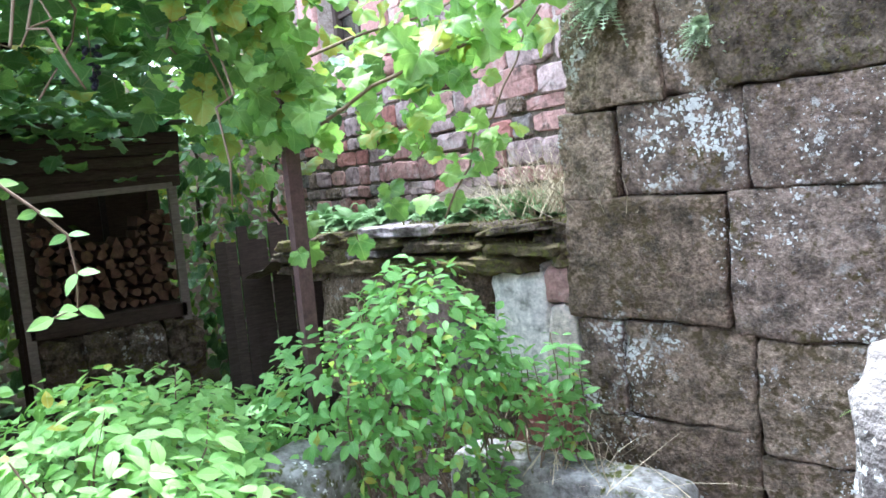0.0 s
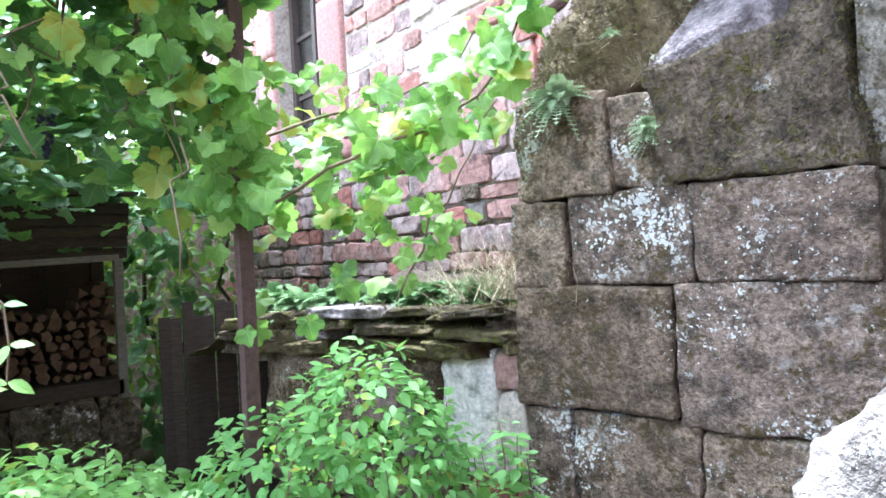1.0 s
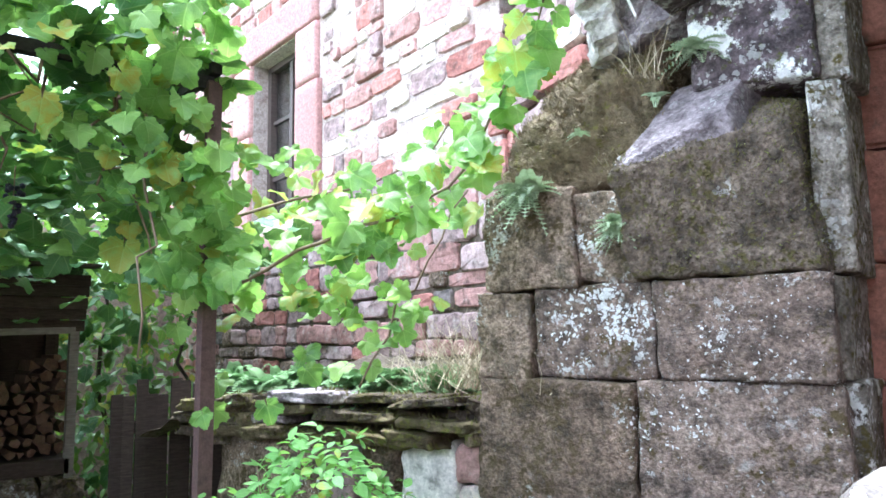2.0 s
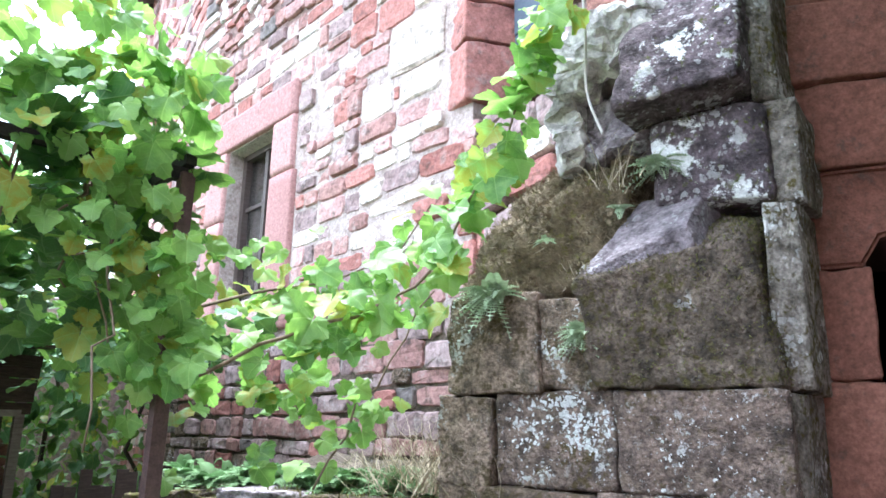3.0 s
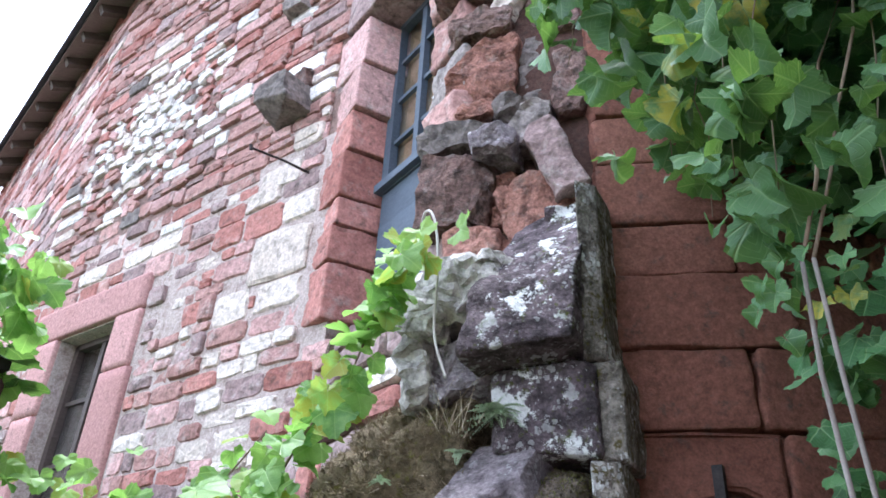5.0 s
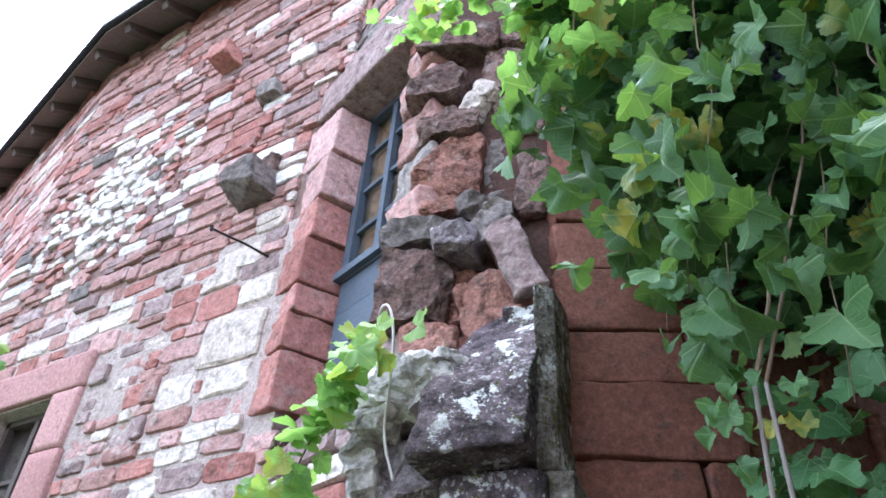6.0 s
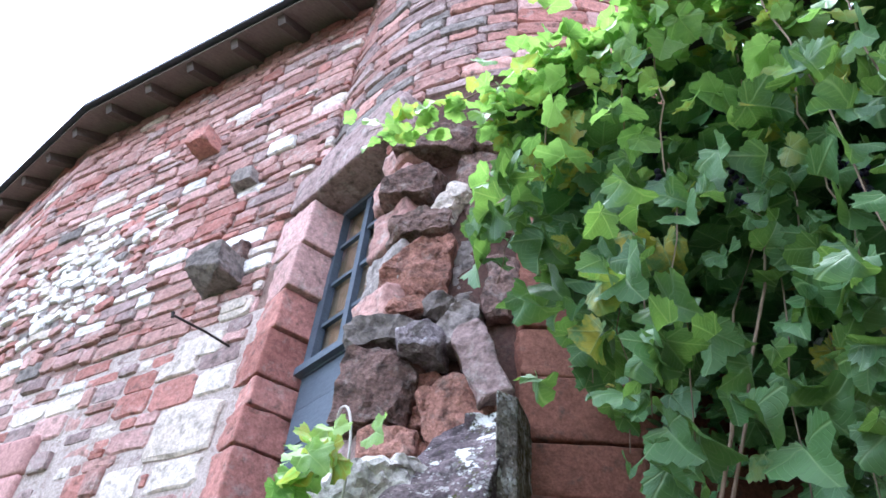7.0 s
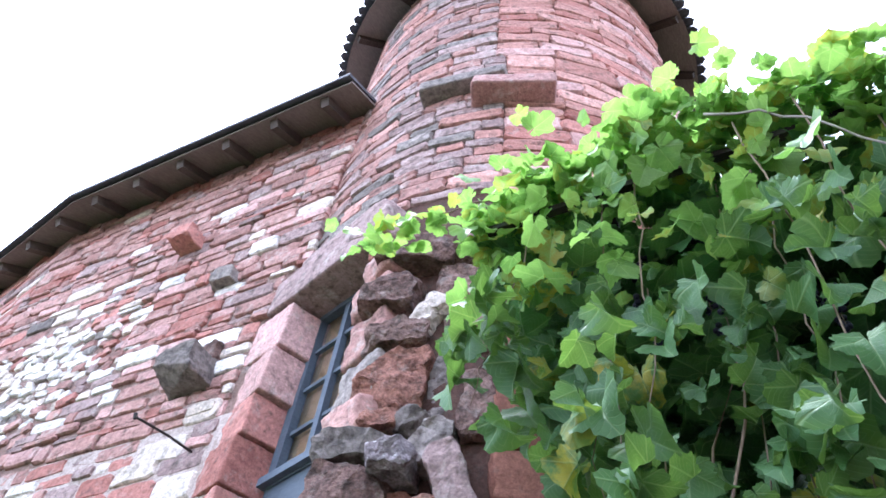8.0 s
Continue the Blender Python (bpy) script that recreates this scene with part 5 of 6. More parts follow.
for i in range(85):       # leaves low before the tower
    p = Vector((rw.uniform(0.45, 1.3), rw.uniform(1.4, 1.9), rw.uniform(2.3, 3.3)))
    poses.insert(0, ro @ leaf_pose(p, jitter((-0.2, -0.7, 0.4), 0.6, rw), jitter((0, -0.1, -0.9), 0.4, rw), rw.uniform(0.07, 0.14)))
hung += 85
for i in range(14):       # young leaves at the top of the pale canes
    p = Vector((0.13 + rw.gauss(0, 0.05), 1.44 + rw.gauss(0, 0.03), 2.74 + rw.gauss(0, 0.05)))
    poses.insert(0, ro @ leaf_pose(p, jitter((-0.2, -0.7, 0.5), 0.4, rw), jitter((0, -0.1, -0.9), 0.4, rw), rw.uniform(0.04, 0.075)))
hung += 14
stem(vine_right, bend((-0.3, 1.45, 4.5), (-0.97, 1.5, 4.66), -0.03, 0.02, 8, rw), 0.004, 0.002, o=ro)
# most leaves above 3.9 m get the bright copy, as if lit from above
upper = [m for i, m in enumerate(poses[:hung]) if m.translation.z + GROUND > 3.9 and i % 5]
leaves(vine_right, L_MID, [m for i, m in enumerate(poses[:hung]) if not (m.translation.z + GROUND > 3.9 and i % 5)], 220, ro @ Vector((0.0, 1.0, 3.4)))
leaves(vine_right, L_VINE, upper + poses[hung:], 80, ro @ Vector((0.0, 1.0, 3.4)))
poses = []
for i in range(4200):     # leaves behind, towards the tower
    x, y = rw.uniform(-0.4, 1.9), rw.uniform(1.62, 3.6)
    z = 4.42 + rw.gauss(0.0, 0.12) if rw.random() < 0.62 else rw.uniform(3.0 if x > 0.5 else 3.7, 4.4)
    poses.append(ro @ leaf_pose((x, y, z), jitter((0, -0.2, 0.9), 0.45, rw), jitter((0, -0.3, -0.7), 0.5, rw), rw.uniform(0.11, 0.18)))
for i in range(2300):     # unseen leaves added out of view to shade the tower
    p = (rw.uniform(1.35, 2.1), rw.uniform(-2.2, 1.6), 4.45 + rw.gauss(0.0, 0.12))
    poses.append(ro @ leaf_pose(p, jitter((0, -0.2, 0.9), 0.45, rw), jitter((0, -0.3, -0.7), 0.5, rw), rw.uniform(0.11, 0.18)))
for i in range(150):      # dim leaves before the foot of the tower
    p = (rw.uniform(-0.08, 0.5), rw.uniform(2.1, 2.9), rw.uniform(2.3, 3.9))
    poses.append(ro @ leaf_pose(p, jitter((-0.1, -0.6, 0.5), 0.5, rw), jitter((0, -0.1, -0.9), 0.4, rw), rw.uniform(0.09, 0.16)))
# rear leaves take the dark copy, their shade put into the colour
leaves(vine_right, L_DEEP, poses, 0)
for i in range(8):
    p = Vector((rw.uniform(-0.1, 0.9), 1.6 + rw.uniform(0, 0.3), rw.uniform(3.8, 4.4)))
    grape_bunch(vine_right, ro @ p, 30, 0.045, 0.18, rw)


# ---- shrubs in front ----
def shrub(name, label, balls, count, size, singles, near, kinds, seed, up=0.55):
    r = random.Random(seed)
    base = Vector(balls[0][0])
    base.z = GROUND
    root = thing(name, label, "shrub", "shrubs by the wall", at=base)
    o = Matrix.Translation(-base)
    poses = []
    total = sum(b[2] for b in balls)
    for c, rad, w in balls:
        for i in range(int(count * w / total)):
            while True:
                d = Vector((r.gauss(0, 1), r.gauss(0, 1), r.gauss(0.25, 1))).normalized()
                if d.z > -0.55:
                    break
            k = r.uniform(0.72, 1.06) * (1 + 0.22 * noise.noise(d * 2.6 + Vector((seed, 0, 0))))
            p = Vector(c) + Vector((d.x * rad[0], d.y * rad[1], d.z * rad[2])) * k
            poses.append(o @ leaf_pose(p, jitter(d * 0.55 + Vector((0.1, -0.1, up)), 0.35, r), jitter(d + Vector((0, 0, -0.35)), 0.45, r), r.uniform(*size)))
        for i in range(max(3, int(14 * w / total))):
            d = Vector((r.gauss(0, 1), r.gauss(0, 1), abs(r.gauss(0.6, 0.5)))).normalized()
            e = Vector(c) + Vector((d.x * rad[0], d.y * rad[1], d.z * rad[2])) * r.uniform(0.95, 1.22)
            foot = Vector((c[0] + r.uniform(-0.1, 0.1), c[1] + r.uniform(-0.1, 0.1), GROUND))
            pts = bend(foot, e, -0.05, 0.05, 9, r)
            stem(root, pts, 0.006, 0.002, M_CANE, "twig", o)
            for q in range(7):       # opposite leaves along the shoot
                p = along(pts, 1 - q * 0.035)
                for sgn in (-1, 1):
                    poses.append(o @ leaf_pose(p, jitter((0.1, -0.1, 0.9), 0.3, r), jitter((sgn * 0.8, sgn * 0.5, 0.2), 0.3, r), r.uniform(*size) * (0.6 + 0.06 * q)))
    leaves(root, kinds, poses, singles, o @ Vector(near))


shrub("garden_shrub", "bright green leafy honeysuckle shrub spreading over the bed", (((-1.60, 0.22, 1.17), (0.62, 0.36, 0.31), 5), ((-2.1, 0.45, 1.1), (0.35, 0.35, 0.28), 2), ((-1.35, 0.42, 1.0), (0.28, 0.28, 0.28), 2)), 2000, (0.038, 0.066), 300, (-1.0, 0.2, 1.4), L_BUSH, 61)
# the next shrubs use the leaf colour that has shade painted in
shrub("garden_shrub", "rounded green honeysuckle shrub against the low wall", (((-1.76, 1.22, 1.32), (0.25, 0.23, 0.32), 5), ((-1.90, 1.0, 1.18), (0.32, 0.27, 0.29), 5), ((-1.95, 0.85, 0.98), (0.26, 0.26, 0.24), 2), ((-1.66, 1.38, 1.22), (0.14, 0.13, 0.26), 1.5), ((-1.72, 1.2, 0.95), (0.2, 0.25, 0.25), 2)), 1900, (0.036, 0.062), 300, (-1.2, 0.9, 1.4), L_BUSH_DEEP, 62)
shrub("garden_shrub", "thin trailing green shoots hanging over the stone edging", (((-1.55, 1.62, 1.10), (0.05, 0.06, 0.26), 3), ((-1.7, 1.56, 1.2), (0.1, 0.08, 0.10), 2)), 70, (0.04, 0.07), 200, (-1.2, 1.2, 1.2), L_BUSH_DEEP, 63)

shrub("garden_shrub", "low broad leaved green plants before the firewood shelter", (((-3.5, 0.85, 0.62), (0.75, 0.5, 0.32), 3), ((-4.2, 0.6, 0.6), (0.5, 0.4, 0.3), 2)), 420, (0.08, 0.14), 120, (-2.8, 0.8, 0.9), L_BUSH_DEEP, 64)

# sprig hanging near the camera
sprig = thing("honeysuckle_sprig", "single hanging honeysuckle sprig with paired pale leaves", "plant", "shrubs by the wall", at=(-1.03, 0.16, GROUND))
so = Matrix.Translation((1.03, -0.16, -GROUND))
rg = random.Random(9)
pts = [Vector(p) for p in ((-1.12, 0.04, 1.98), (-1.06, 0.12, 1.95), (-1.04, 0.17, 1.90), (-1.03, 0.205, 1.86), (-1.02, 0.21, 1.80), (-1.02, 0.205, 1.745), (-1.02, 0.17, 1.735))]
stem(sprig, pts, 0.003, 0.0015, M_CANE, "twig", so)
stem(sprig, bend((-1.3, -0.35, GROUND), (-1.12, 0.04, 1.98), 0, 0.04, 10, rg), 0.006, 0.003, M_CANE, "twig", so)
poses = []
for k, p in enumerate(pts[1:]):
    for sgn in (-1, 1):
        poses.append(so @ leaf_pose(p, jitter((0.75, -0.05, 0.5), 0.2, rg), jitter((0.1, sgn * 0.8, -0.25), 0.25, rg), rg.uniform(0.03, 0.046)))
leaves(sprig, L_BUSH, poses, 40)


# ---- ferns and dry grass ----
def fern(at, out, n, length, mat, label, seed, spread=1.0, name="wall_fern", droop=0.45):
    """A fern: arching fronds with two rows of leaflets, each frond a part."""
    r = random.Random(seed)
    root = thing(name, label, "fern", "ferns on the walls", at=at)
    for k in range(n):
        d = (Vector(out) + Vector((r.gauss(0, spread), r.gauss(0, spread), r.gauss(0.35, spread * 0.6)))).normalized()
        side = d.cross(Vector((0, 0, 1)))
        side = side.normalized() if side.length > 0.05 else Vector((1, 0, 0))
        L = length * r.uniform(0.6, 1.15)
        verts, faces, m = [], [], 11
        for i in range(m):
            t = (i + 0.5) / m
            p = d * L * t + Vector((0, 0, -droop * L * t * t))
            w = 0.24 * L * (1 - t) ** 0.6 * min(1, t * 5) + 0.004
            nx = (d + Vector((0, 0, -2 * droop * t))).normalized() * (0.032 * L)
            for sgn in (-1, 1):
                b = len(verts)
                tip = p + side * sgn * w + nx * 0.5
                verts += [p - nx * 0.9, p + nx * 1.1, tip + nx * 0.7 + Vector((0, 0, 0.006)), tip - nx * 0.6]
                faces.append((b, b + 1, b + 2, b + 3))
        b = len(verts)
        rib = [d * L * t + Vector((0, 0, -droop * L * t * t)) for t in (0, 0.33, 0.66, 1)]
        for p in rib:
            verts += [p - side * 0.0015, p + side * 0.0015]
        faces += [(b + 2 * i, b + 2 * i + 1, b + 2 * i + 3, b + 2 * i + 2) for i in range(3)]
        mk("frond", verts, faces, mat, root)
    return root


OUT = -AN
fern(stub(-0.60, -0.02, 2.42), OUT, 70, 0.145, M_FERN, "grey green fern tuft growing from the stub joint", 401)
fern(stub(-0.27, 0.0, 2.27), OUT, 42, 0.11, M_FERN, "small drying fern tuft on the stub", 402)
fern(stub(-0.02, 0.12, 2.86), OUT, 34, 0.12, M_FERN, "green fern tuft in a joint below the upper block", 403)
fern(stub(-0.16, 0.10, 2.72), OUT, 8, 0.06, M_FERN, "tiny fern on the moss bank", 404)
fern(stub(-0.42, 0.03, 2.62), OUT, 8, 0.05, M_FERN, "tiny fern on the moss bank", 405)
fern(stub(0.10, -0.01, 1.12), OUT, 7, 0.07, M_VINE, "tiny yellowing plant in a joint of the stub", 406)
rg = random.Random(14)
for i in range(22):
    s = -0.98 - 0.07 * i
    fern(stub(s + rg.uniform(-0.05, 0.05), 0.26 + rg.uniform(-0.12, 0.2), 1.70), (0.1, -0.6, 0.6), 26, 0.22, M_FERN_GREEN, "green fern spreading on the terrace edge", 410 + i, 0.8, "ground_fern", 0.55)


def grass(name, label, at, n, height, mat, seed, spread=0.1, lean=0.5):
    r = random.Random(seed)
    verts, faces = [], []
    for k in range(n):
        p = Vector((r.gauss(0, spread), r.gauss(0, spread * 0.6), 0))
        d = Vector((r.gauss(0, lean), r.gauss(0, lean), 1)).normalized()
        h = height * r.uniform(0.4, 1.1)
        w = Vector((r.uniform(-1, 1), r.uniform(-1, 1), 0)).normalized() * 0.0022
        bendv = Vector((r.gauss(0, 0.3), r.gauss(0, 0.3), -0.15))
        b = len(verts)
        for t in (0, 0.35, 0.7, 1):
            q = p + d * h * t + bendv * h * t * t
            verts += [q - w * (1 - 0.7 * t), q + w * (1 - 0.7 * t)]
        faces += [(b + 2 * i, b + 2 * i + 1, b + 2 * i + 3, b + 2 * i + 2) for i in range(3)]
    ob = mk(name, verts, faces, mat)
    ob.location = at
    return tagged(ob, label, "grass", kind="stuff")


grass("dry_grass", "tangle of dry straw stalks on the terrace", stub(-1.02, 0.3, 1.72), 420, 0.44, M_STRAW, 1, 0.24, 0.9)
grass("dry_grass", "dry stalks growing on the terrace beside the stub", stub(-0.95, 0.2, 1.72), 50, 0.38, M_STRAW, 2, 0.08, 0.5)
grass("dry_grass", "fine dry grass hanging on the moss bank", stub(-0.16, 0.06, 2.80), 22, 0.30, M_STRAW, 3, 0.05, 0.35)
grass("dry_grass", "thin dry twigs lying over the stone edging", (-1.55, 1.6, 0.93), 60, 0.3, M_STRAW, 5, 0.16, 1.4)


def tufts(parent, src, count, size, mat, seed, label):
    """Short blades of moss standing on the upper sides of a mesh."""
    r = random.Random(seed)
    polys = [p for p in src.data.polygons if p.normal.z > -0.3]
    areas = [p.area for p in polys]
    verts, faces = [], []
    for p in r.choices(polys, areas, k=count):
        c = [src.data.vertices[i].co for i in p.vertices]
        q = c[0].lerp(c[1], r.random()).lerp(c[3].lerp(c[2], r.random()), r.random())
        n = (p.normal + Vector((r.gauss(0, 0.6), r.gauss(0, 0.6), r.gauss(0.1, 0.6)))).normalized()
        w = n.cross(Vector((r.uniform(-1, 1), r.uniform(-1, 1), r.uniform(-1, 1)))).normalized() * 0.0022
        h = r.uniform(*size)
        b = len(verts)
        verts += [q - w - n * 0.004, q + w - n * 0.004, q + n * h * 0.6 + w * 0.7, q + n * h + w * 0.1, q + n * h * 0.6 - w * 0.7]
        faces.append((b, b + 1, b + 2, b + 3, b + 4))
    tagged(mk("moss_tuft", verts, faces, mat, parent, label), kind="stuff")


tufts(wall_stub, wedge, 6000, (0.004, 0.014), M_MOSS, 84, "short dry moss")
tufts(wall_stub, wedge, 2500, (0.005, 0.018), M_GREENMOSS, 85, "short green moss")
tufts(wall_stub, bank, 9000, (0.012, 0.045), M_THATCH, 81, "dry brown moss and thatch")
for s in SLABS:
    if s.data.materials[0] is not M_PURPLE:
        tufts(wall_low, s, 260, (0.008, 0.03), M_GREENMOSS, 83, "moss on the slab")
tufts(wall_stub, bank, 350, (0.02, 0.05), M_STRAW, 82, "dry straw on the moss bank")
stalk = thing("bent_cane", "pale bent dry cane hanging over the broken stones", "cane", at=stub(-0.33, 0.05, 3.7))
so2 = Matrix.Translation(-stub(-0.33, 0.05, 3.7))
pts = [stub(-0.36, 0.12, 3.66), stub(-0.33, 0.03, 3.72), stub(-0.26, -0.04, 3.68), stub(-0.22, -0.06, 3.52), stub(-0.21, -0.07, 3.28), stub(-0.215, -0.08, 3.10), stub(-0.15, -0.10, 2.93)]
for _ in range(2):      # round the bends
    pts = pts[:1] + [q for a, b in zip(pts, pts[1:]) for q in (a.lerp(b, 0.25), a.lerp(b, 0.75))] + pts[-1:]
v, f = tube(pts, 0.006, 0.005, 6)
mk("cane_stem", [so2 @ p for p in v], f, M_BONE, stalk, smooth=True)


# ---- greenery far behind the pergola ----
def hedge(at, size, count, seed, label):
    r = random.Random(seed)
    root = thing("hedge", label, "hedge", at=(at[0], at[1], GROUND))
    o = Matrix.Translation((-at[0], -at[1], -GROUND))
    poses = []
    for i in range(count):
        p = Vector((at[0] + r.gauss(0, size[0]), at[1] + r.uniform(-1, 1) * size[1], GROUND + size[2] * r.random() ** 0.8))
        poses.append(o @ leaf_pose(p, jitter((0.5, 0, 0.7), 0.5, r), jitter((0.3, 0, -0.7), 0.6, r), r.uniform(0.09, 0.16)))
    for i in range(10):
        y = at[1] + size[1] * (-0.9 + 0.2 * i)
        stem(root, bend((at[0], y, GROUND), (at[0] + r.uniform(-.2, .2), y + r.uniform(-0.3, 0.3), GROUND + size[2] * 0.9), 0, 0.15, 9, r), 0.03, 0.01, M_WOOD, "trunk", o)
    leaves(root, L_HEDGE, poses, 0)


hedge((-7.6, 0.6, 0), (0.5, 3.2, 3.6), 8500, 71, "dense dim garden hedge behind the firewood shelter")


# ---- added walls that close the place and hold back sky light ----
def added_wall(name, a, b, h, label):
    a, b = Vector(a), Vector(b)
    d = (b - a).normalized()
    n = Vector((-d.y, d.x, 0)) * 0.2
    vs = [p + o + Vector((0, 0, z)) for z in (GROUND - 0.2, h) for p, o in ((a, -n), (b, -n), (b, n), (a, n))]
    return tagged(mk(name, vs, [(3, 2, 1, 0), (4, 5, 6, 7), (0, 1, 5, 4), (1, 2, 6, 5), (2, 3, 7, 6), (3, 0, 4, 7)], M_MAUVE), label, "wall", kind="structure")


# east and south walls stand out of view; all three block light
added_wall("wall_east", (2.15, -4.0, 0), (2.15, 4.3, 0), 6.8, "plain rubble wall added to hold back sky light")
added_wall("wall_west", (-9.2, -4.0, 0), (-9.2, 4.0, 0), 3.4, "plain rubble wall added to hold back sky light")
added_wall("wall_south", (-9.0, -4.2, 0), (2.3, -4.2, 0), 2.6, "plain rubble wall added to hold back sky light")

# ---- stones of walls: pieces ----


def unit_stone(seed, depth=1.0):
    """A stone one unit wide and high, its face to -y, with an uneven outline."""
    r = random.Random(seed)
    ring = []
    for q in range(4):       # each corner knocked off a little, each side bent a little
        a = math.pi / 2 * q
        i, j, k = r.uniform(0.05, 0.24), r.uniform(0.04, 0.2), r.uniform(-0.2, 0.2)
        for x, z in ((0.5 + r.uniform(-0.05, 0.05), k), (0.5, 0.5 - i), (0.5 - j, 0.5)):
            ring.append((x * math.cos(a) - z * math.sin(a), x * math.sin(a) + z * math.cos(a)))
    n = len(ring)
    verts = [(x, 0.5, z) for x, z in ring] + [(x, -0.36 + r.uniform(-0.05, 0.05), z) for x, z in ring] + [(x * 0.94 + r.uniform(-.02, .02), -0.5 + r.uniform(-0.06, 0.05), z * 0.87 + r.uniform(-.02, .02)) for x, z in ring] + [(r.uniform(-0.15, 0.15), -0.53 + r.uniform(-0.06, 0.06), r.uniform(-0.15, 0.15))]
    faces = []
    for i in range(n):
        j = (i + 1) % n
        faces += [(i, j, n + j, n + i)[::-1], (n + i, n + j, 2 * n + j, 2 * n + i)[::-1], (2 * n + i, 2 * n + j, 3 * n)[::-1]]
    return verts, faces


UNITS = [unit_stone(s) for s in range(14)]
unit_cache = {}


def unit_mesh(i, mat):
    key = (i, mat.name)
    if key not in unit_cache:
        me = bpy.data.meshes.new("stone")
        me.from_pydata(UNITS[i][0], [], UNITS[i][1])
        me.materials.append(mat)
        me.update()
        unit_cache[key] = me
    return unit_cache[key]


def lay(u0, u1, z0, z1, hs, ws, skips, rnd):
    """Courses of stones in the stretch u0..u1, z0..z1, with holes left free: (u, z, width, height) of each."""
    out, z = [], z0
    while z < z1:
        h = min(rnd.uniform(*hs), z1 - z)
        if z1 - z - h < hs[0] * 0.6:
            h = z1 - z
        gaps = sorted((a, b) for a, b, c, d in skips if c < z + h * 0.6 and d > z + h * 0.4)
        free, at = [], u0
        for a, b in gaps:
            if a > at:
                free.append((at, a))
            at = max(at, b)
        if at < u1:
            free.append((at, u1))
        for a, b in free:
            u = a
            while u < b - 0.03:
                w = rnd.uniform(*ws) * (0.7 + 0.6 * h / hs[1])
                if b - u - w < ws[0] * 0.7:
                    w = b - u
                if h > hs[1] * 0.75 and w < 0.3 and rnd.random() < 0.3:
                    k = rnd.uniform(0.4, 0.6)
                    out += [(u + w / 2, z + h * k / 2, w, h * k), (u + w / 2, z + h * (1 + k) / 2, w, h * (1 - k))]
                else:
                    out.append((u + w / 2, z + h / 2, w, h))
                u += w
        z += h
    return out


def set_stones(rows, place, pick, parent, singles, near, gap=0.012, depth=0.14, name="stone", rnd=random, wild=None):
    """Stones on a wall: place(u, out, z) gives the spot and the turn; the nearest as pieces, the rest joined."""
    made = []
    for u, z, w, h in rows:
        p, turn = place(u, rnd.uniform(-0.02, 0.02) - (0.02 if rnd.random() < 0.1 else 0.0), z)
        m = Matrix.Translation(p) @ Matrix.Rotation(turn, 4, "Z") @ Matrix.Rotation(rnd.gauss(0, 0.025 if not wild or not wild(u, z) else 0.3), 4, "Y")
        m = m @ Matrix.Diagonal((max(0.03, w - gap), depth, max(0.02, h - gap), 1))
        made.append((m, pick(u, z, w, h), rnd.randrange(len(UNITS))))
    made.sort(key=lambda r: (r[0].translation - Vector(near)).length)
    for m, mat, k in made[:singles]:
        share(name, unit_mesh(k, mat), m, parent)
    mats = sorted({r[1].name for r in made})
    verts, faces, idx = [], [], []
    for m, mat, k in made[singles:]:
        b = len(verts)
        v, f = UNITS[k]
        verts += [m @ Vector(p) for p in v]
        faces += [tuple(b + i for i in q) for q in f]
        idx += [mats.index(mat.name)] * len(f)
    if verts:
        tagged(mk("distant_stones", verts, faces, [bpy.data.materials[n] for n in mats], parent, idx=idx), kind="stuff")


rf = random.Random(21)


def house_pick(u, z, w, h):
    pale = math.exp(-((u + 5.2) / 0.95) ** 2 - ((z - 6.35) / 0.75) ** 2)
    big = math.exp(-((u + 3.05) / 0.3) ** 2 - ((z - 4.2) / 0.7) ** 2) + math.exp(-((u + 3.3) / 0.25) ** 2 - ((z - 3.2) / 0.5) ** 2)
    if (u, z, w, h) in BIG:
        return M_RED if w == 0.40 else M_CREAM
    if rf.random() < 1.1 * pale:
        return choose(rf, (M_WHITE, 8), (M_GREY, 1), (M_CREAM, 2))
    if rf.random() < 0.8 * big:
        return M_CREAM
    if z > 5:
        return choose(rf, (M_RED, 2.2), (M_ROSE, 6), (M_PINK, 1.6), (M_MAUVE, 2), (M_CREAM, 0.5), (M_WHITE, 0.15))
    if z < 2.6:
        return choose(rf, (M_GREY, 1), (M_MAUVE, 3), (M_ROSE, 3), (M_BLOCK, 1.5), (M_RED, 1.5))
    return choose(rf, (M_RED, 2.2), (M_PINK, 3), (M_ROSE, 3), (M_MAUVE, 2.4), (M_CREAM, 0.9))


skip_house = [(-5.99, -4.40, 2.64, 4.36), (-6.08, -4.42, 4.33, 4.65), (-2.74, -2.3, 3.7, 6.06), (-2.66, -2.3, 6.05, 6.6)]
BIG = ((-3.02, 4.36, 0.56, 0.37), (-2.97, 4.06, 0.42, 0.21), (-3.16, 5.02, 0.42, 0.22), (-3.42, 4.07, 0.36, 0.24), (-3.25, 4.68, 0.40, 0.24), (-2.93, 5.28, 0.3, 0.2))
skip_big = skip_house + [(u - w / 2, u + w / 2, z - h / 2, z + h / 2) for u, z, w, h in BIG]


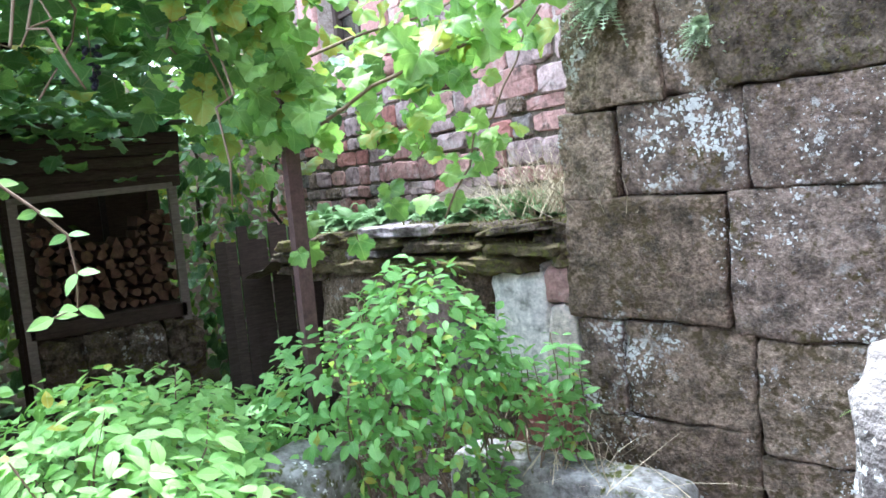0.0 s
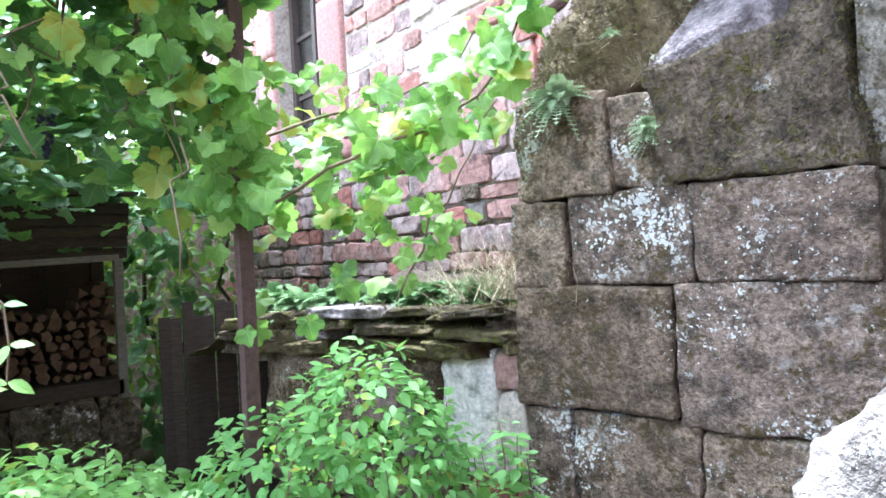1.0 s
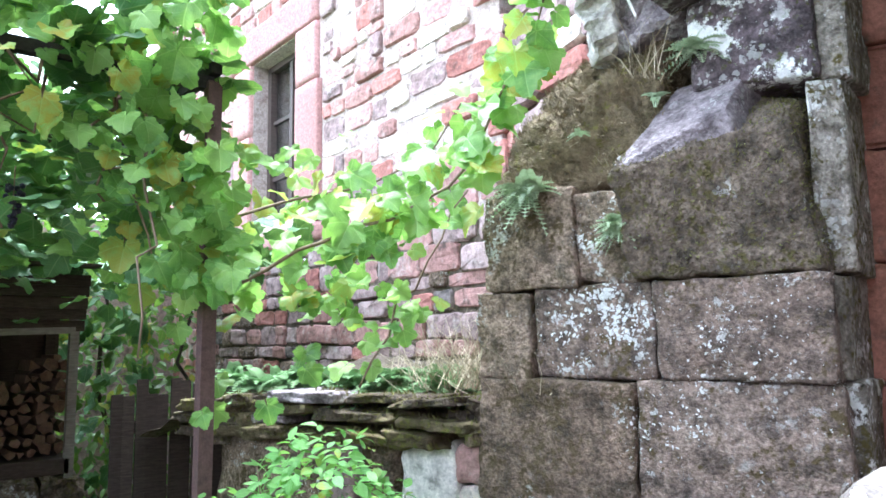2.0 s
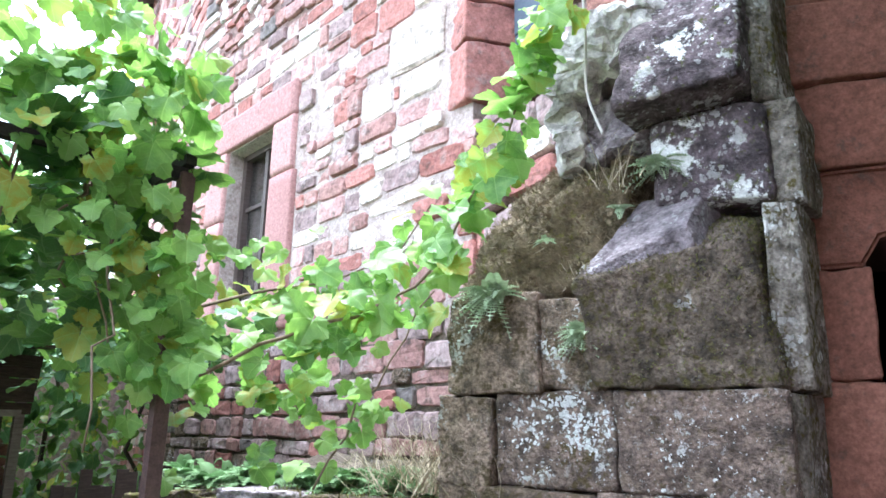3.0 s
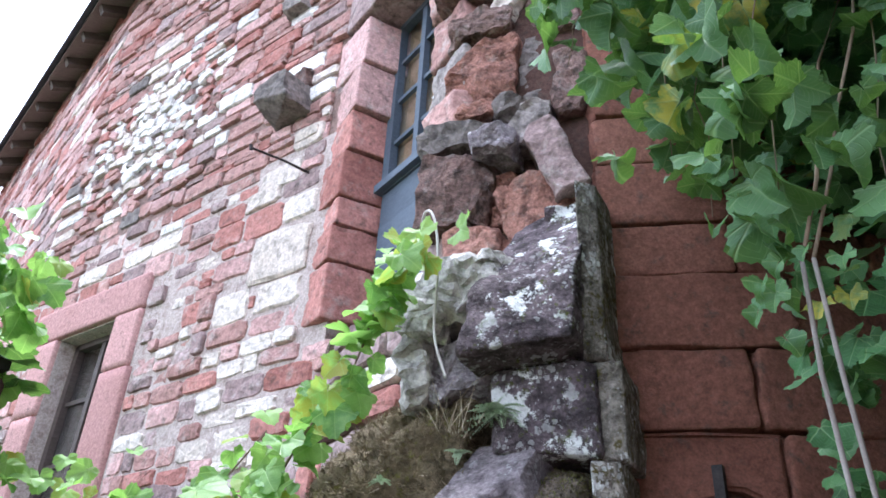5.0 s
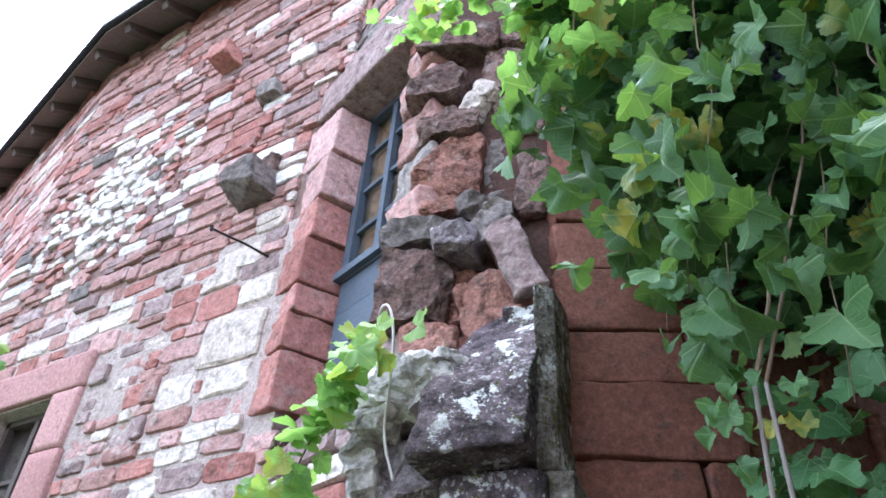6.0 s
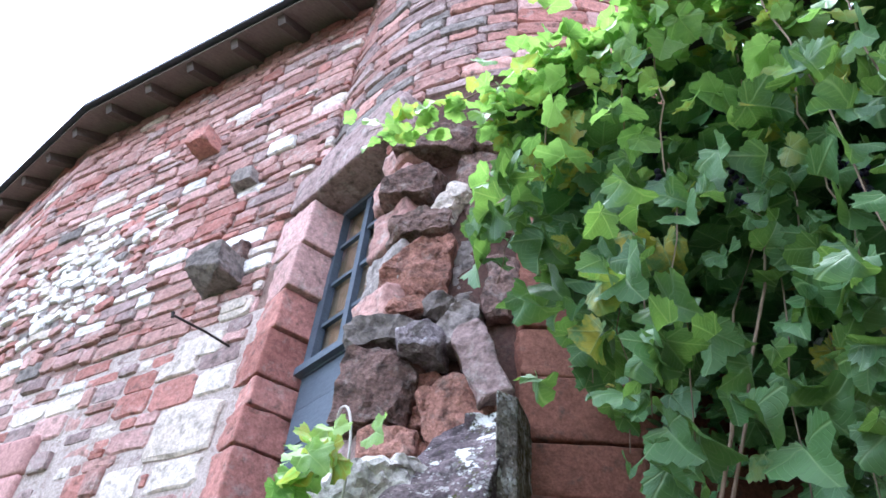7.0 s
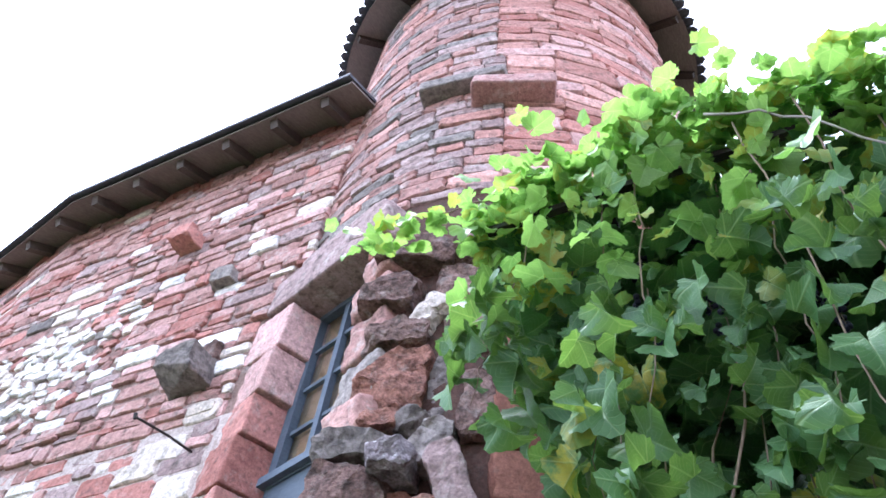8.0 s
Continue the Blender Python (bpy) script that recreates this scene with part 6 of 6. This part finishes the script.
def wavy(rows):
    """The same stones in courses that rise and fall."""
    out = []
    for u, z, w, h in rows:
        near = min(1.0, max(0.0, abs(u + 5.2) - 0.9) * 2) if z < 4.9 else 1.0
        rise = near * ((0.07 if z < 5.2 else 0.11) * noise.noise(Vector((u * 0.8, z * 1.4, 2))) + 0.03 * noise.noise(Vector((u * 2.7, z * 3, 8))))
        out.append((u, z + rise, w * rf.uniform(0.92, 1.06), h * rf.uniform(0.85, 1.08)))
    return out


rows = list(BIG) + wavy(lay(-6.5, -2.45, 1.5, 5.2, (0.085, 0.21), (0.10, 0.36), skip_big, rf))
rows_b = wavy(lay(-6.5, -2.45, 5.2, 9.2, (0.05, 0.19), (0.10, 0.42), skip_house, rf))


def in_patch(u, z):
    """The ragged patch of small pale rubble."""
    return ((u + 5.2) / 1.05) ** 2 + ((z - 6.3) / 0.78) ** 2 < 1 + 0.5 * noise.noise(Vector((u * 2.3, z * 2.3, 4)))


extra = [q for q in rows_b if not in_patch(q[0], q[1])]
for i in range(17):      # small stones thrown in without courses
    for j in range(17):
        u = -6.4 + 0.145 * (i + 0.5 * (j % 2)) + rf.uniform(-0.035, 0.035)
        z = 5.45 + 0.102 * j + rf.uniform(-0.025, 0.025)
        if in_patch(u, z):
            extra.append((u, z, rf.uniform(0.09, 0.2), rf.uniform(0.07, 0.125)))
set_stones(rows + extra, lambda u, o, z: (Vector((u, FY + 0.045 + o * 0.7, z)), 0.0), house_pick, wall_house, 300, (-2.6, 2.7, 4.6), 0.010, 0.10, rnd=rf, wild=in_patch)
set_stones(lay(0.0, 6.0, 1.5, 9.2, (0.12, 0.2), (0.2, 0.42), [], rf), lambda u, o, z: (far0 + far_dir * u + Vector((far_dir.y, -far_dir.x, 0)) * (0.045 + o * 0.7) + Vector((0, 0, z)), radians(-11.5)),
           lambda u, z, w, h: choose(rf, (M_RED, 2), (M_PINK, 4), (M_MAUVE, 2), (M_CREAM, 1.5)), wall_house, 0, (0, 0, 0), 0.008, 0.10, rnd=rf)

rt = random.Random(33)
place_u = lambda u, o, z: (tower(u, -0.082 + o * 0.5, z), u / TR)
place_t = lambda u, o, z: (tower(u, -0.06 + o * 0.6, z), u / TR)
low = lay(0.72, 2.9, GROUND, 1.75, (0.28, 0.40), (0.42, 0.85), [], rt) + lay(0.72, 2.9, 3.73, 6.4, (0.26, 0.36), (0.42, 0.75), [], rt)
for z0, z1, runs in ((3.485, 3.73, ((0.72, 1.25, 1.8, 2.4, 2.9),)), (3.17, 3.485, ((0.72, 1.435, 2.0, 2.9),)), (2.85, 3.17, ((0.72, 1.25, 1.9, 2.5, 2.9),)),
                     (2.50, 2.85, ((1.31, 1.9, 2.4, 2.9),)), (2.135, 2.50, ((0.72, 0.955), (1.185, 1.7, 2.3, 2.9))), (1.75, 2.135, ((0.72, 0.97), (1.17, 1.6, 2.2, 2.9)))):
    for run in runs:
        low += [((a + b) / 2, (z0 + z1) / 2, b - a, z1 - z0) for a, b in zip(run, run[1:])]
ash_cache = []
for q in range(6):
    v, f = hexa(box_corners(-0.5, 0.5, -0.5, 0.5, -0.5, 0.5, 0.012, random.Random(q)), 12, 26, 0.04, 4, 200 + q)
    me = bpy.data.meshes.new("ashlar")
    me.from_pydata([tuple(p) for p in v], [], f)
    me.materials.append(M_TOWER)
    me.polygons.foreach_set("use_smooth", [True] * len(f))
    ash_cache.append(me)
for i, (u, z, w, h) in enumerate(low):
    p, turn = place_t(u, rt.uniform(-0.02, 0.02), z)
    share("ashlar", ash_cache[i % 6], Matrix.Translation(p) @ Matrix.Rotation(turn, 4, "Z") @ Matrix.Rotation(rt.uniform(-0.012, 0.012), 4, "Y") @ Matrix.Diagonal((w - 0.008, 0.2, h - 0.008, 1)), wall_tower)


def holed_ashlar():
    """The ashlar over the slit, its lower side broken out into an uneven arch."""
    rim = ((0.725, 2.506), (0.93, 2.506), (0.96, 2.55), (0.99, 2.60), (1.05, 2.61), (1.09, 2.645), (1.15, 2.64), (1.19, 2.62), (1.17, 2.56), (1.195, 2.506), (1.306, 2.506), (1.30, 2.67), (1.306, 2.845), (1.0, 2.85), (0.725, 2.845))
    bm = bmesh.new()
    front = [bm.verts.new(tower(u, 0.03, z)) for u, z in rim]
    back = [bm.verts.new(tower(u, -0.18, z)) for u, z in rim]
    n = len(rim)
    face = bm.faces.new(front)
    bm.faces.new(back[::-1])
    for i in range(n):
        bm.faces.new((front[(i + 1) % n], front[i], back[i], back[(i + 1) % n]))
    bmesh.ops.recalc_face_normals(bm, faces=bm.faces[:])
    bmesh.ops.bevel(bm, geom=list(face.edges), offset=0.014, segments=3, affect="EDGES", clamp_overlap=True)
    part("ashlar", bm, M_TOWER, wall_tower)


holed_ashlar()
up = lay(-1.15, 0.72, 6.6, 9.0, (0.10, 0.17), (0.18, 0.42), [], rt) + lay(-2.5, 0.62, 9.0, 12.1, (0.14, 0.22), (0.22, 0.48), [], rt)
set_stones(up, place_u, lambda u, z, w, h: choose(rt, (M_TURRET, 2), (M_ROSE, 4), (M_MAUVE, 4), (M_GREY, 1.2)), wall_tower, 150, (-1.0, 2.6, 7.2), 0.007, 0.15, rnd=rt)
up = lay(0.62, 2.9, 9.0, 12.1, (0.15, 0.24), (0.28, 0.6), [], rt) + lay(0.72, 2.9, 6.4, 9.0, (0.15, 0.24), (0.28, 0.6), [], rt)
set_stones(up, place_u, lambda u, z, w, h: choose(rt, (M_TURRET, 6), (M_RED, 2), (M_PINK, 3)), wall_tower, 100, (-0.3, 2.8, 7.2), 0.007, 0.15, rnd=rt)
set_stones(lay(-1.2, 0.5, 1.6, 3.62, (0.14, 0.24), (0.18, 0.4), [], rt), place_t, lambda u, z, w, h: choose(rt, (M_CREAM, 1), (M_MAUVE, 4), (M_RED, 2), (M_BLOCK, 3), (M_GREY, 1)), wall_tower, 60, (-2.0, 2.6, 2.8), 0.012, 0.15, rnd=rt)
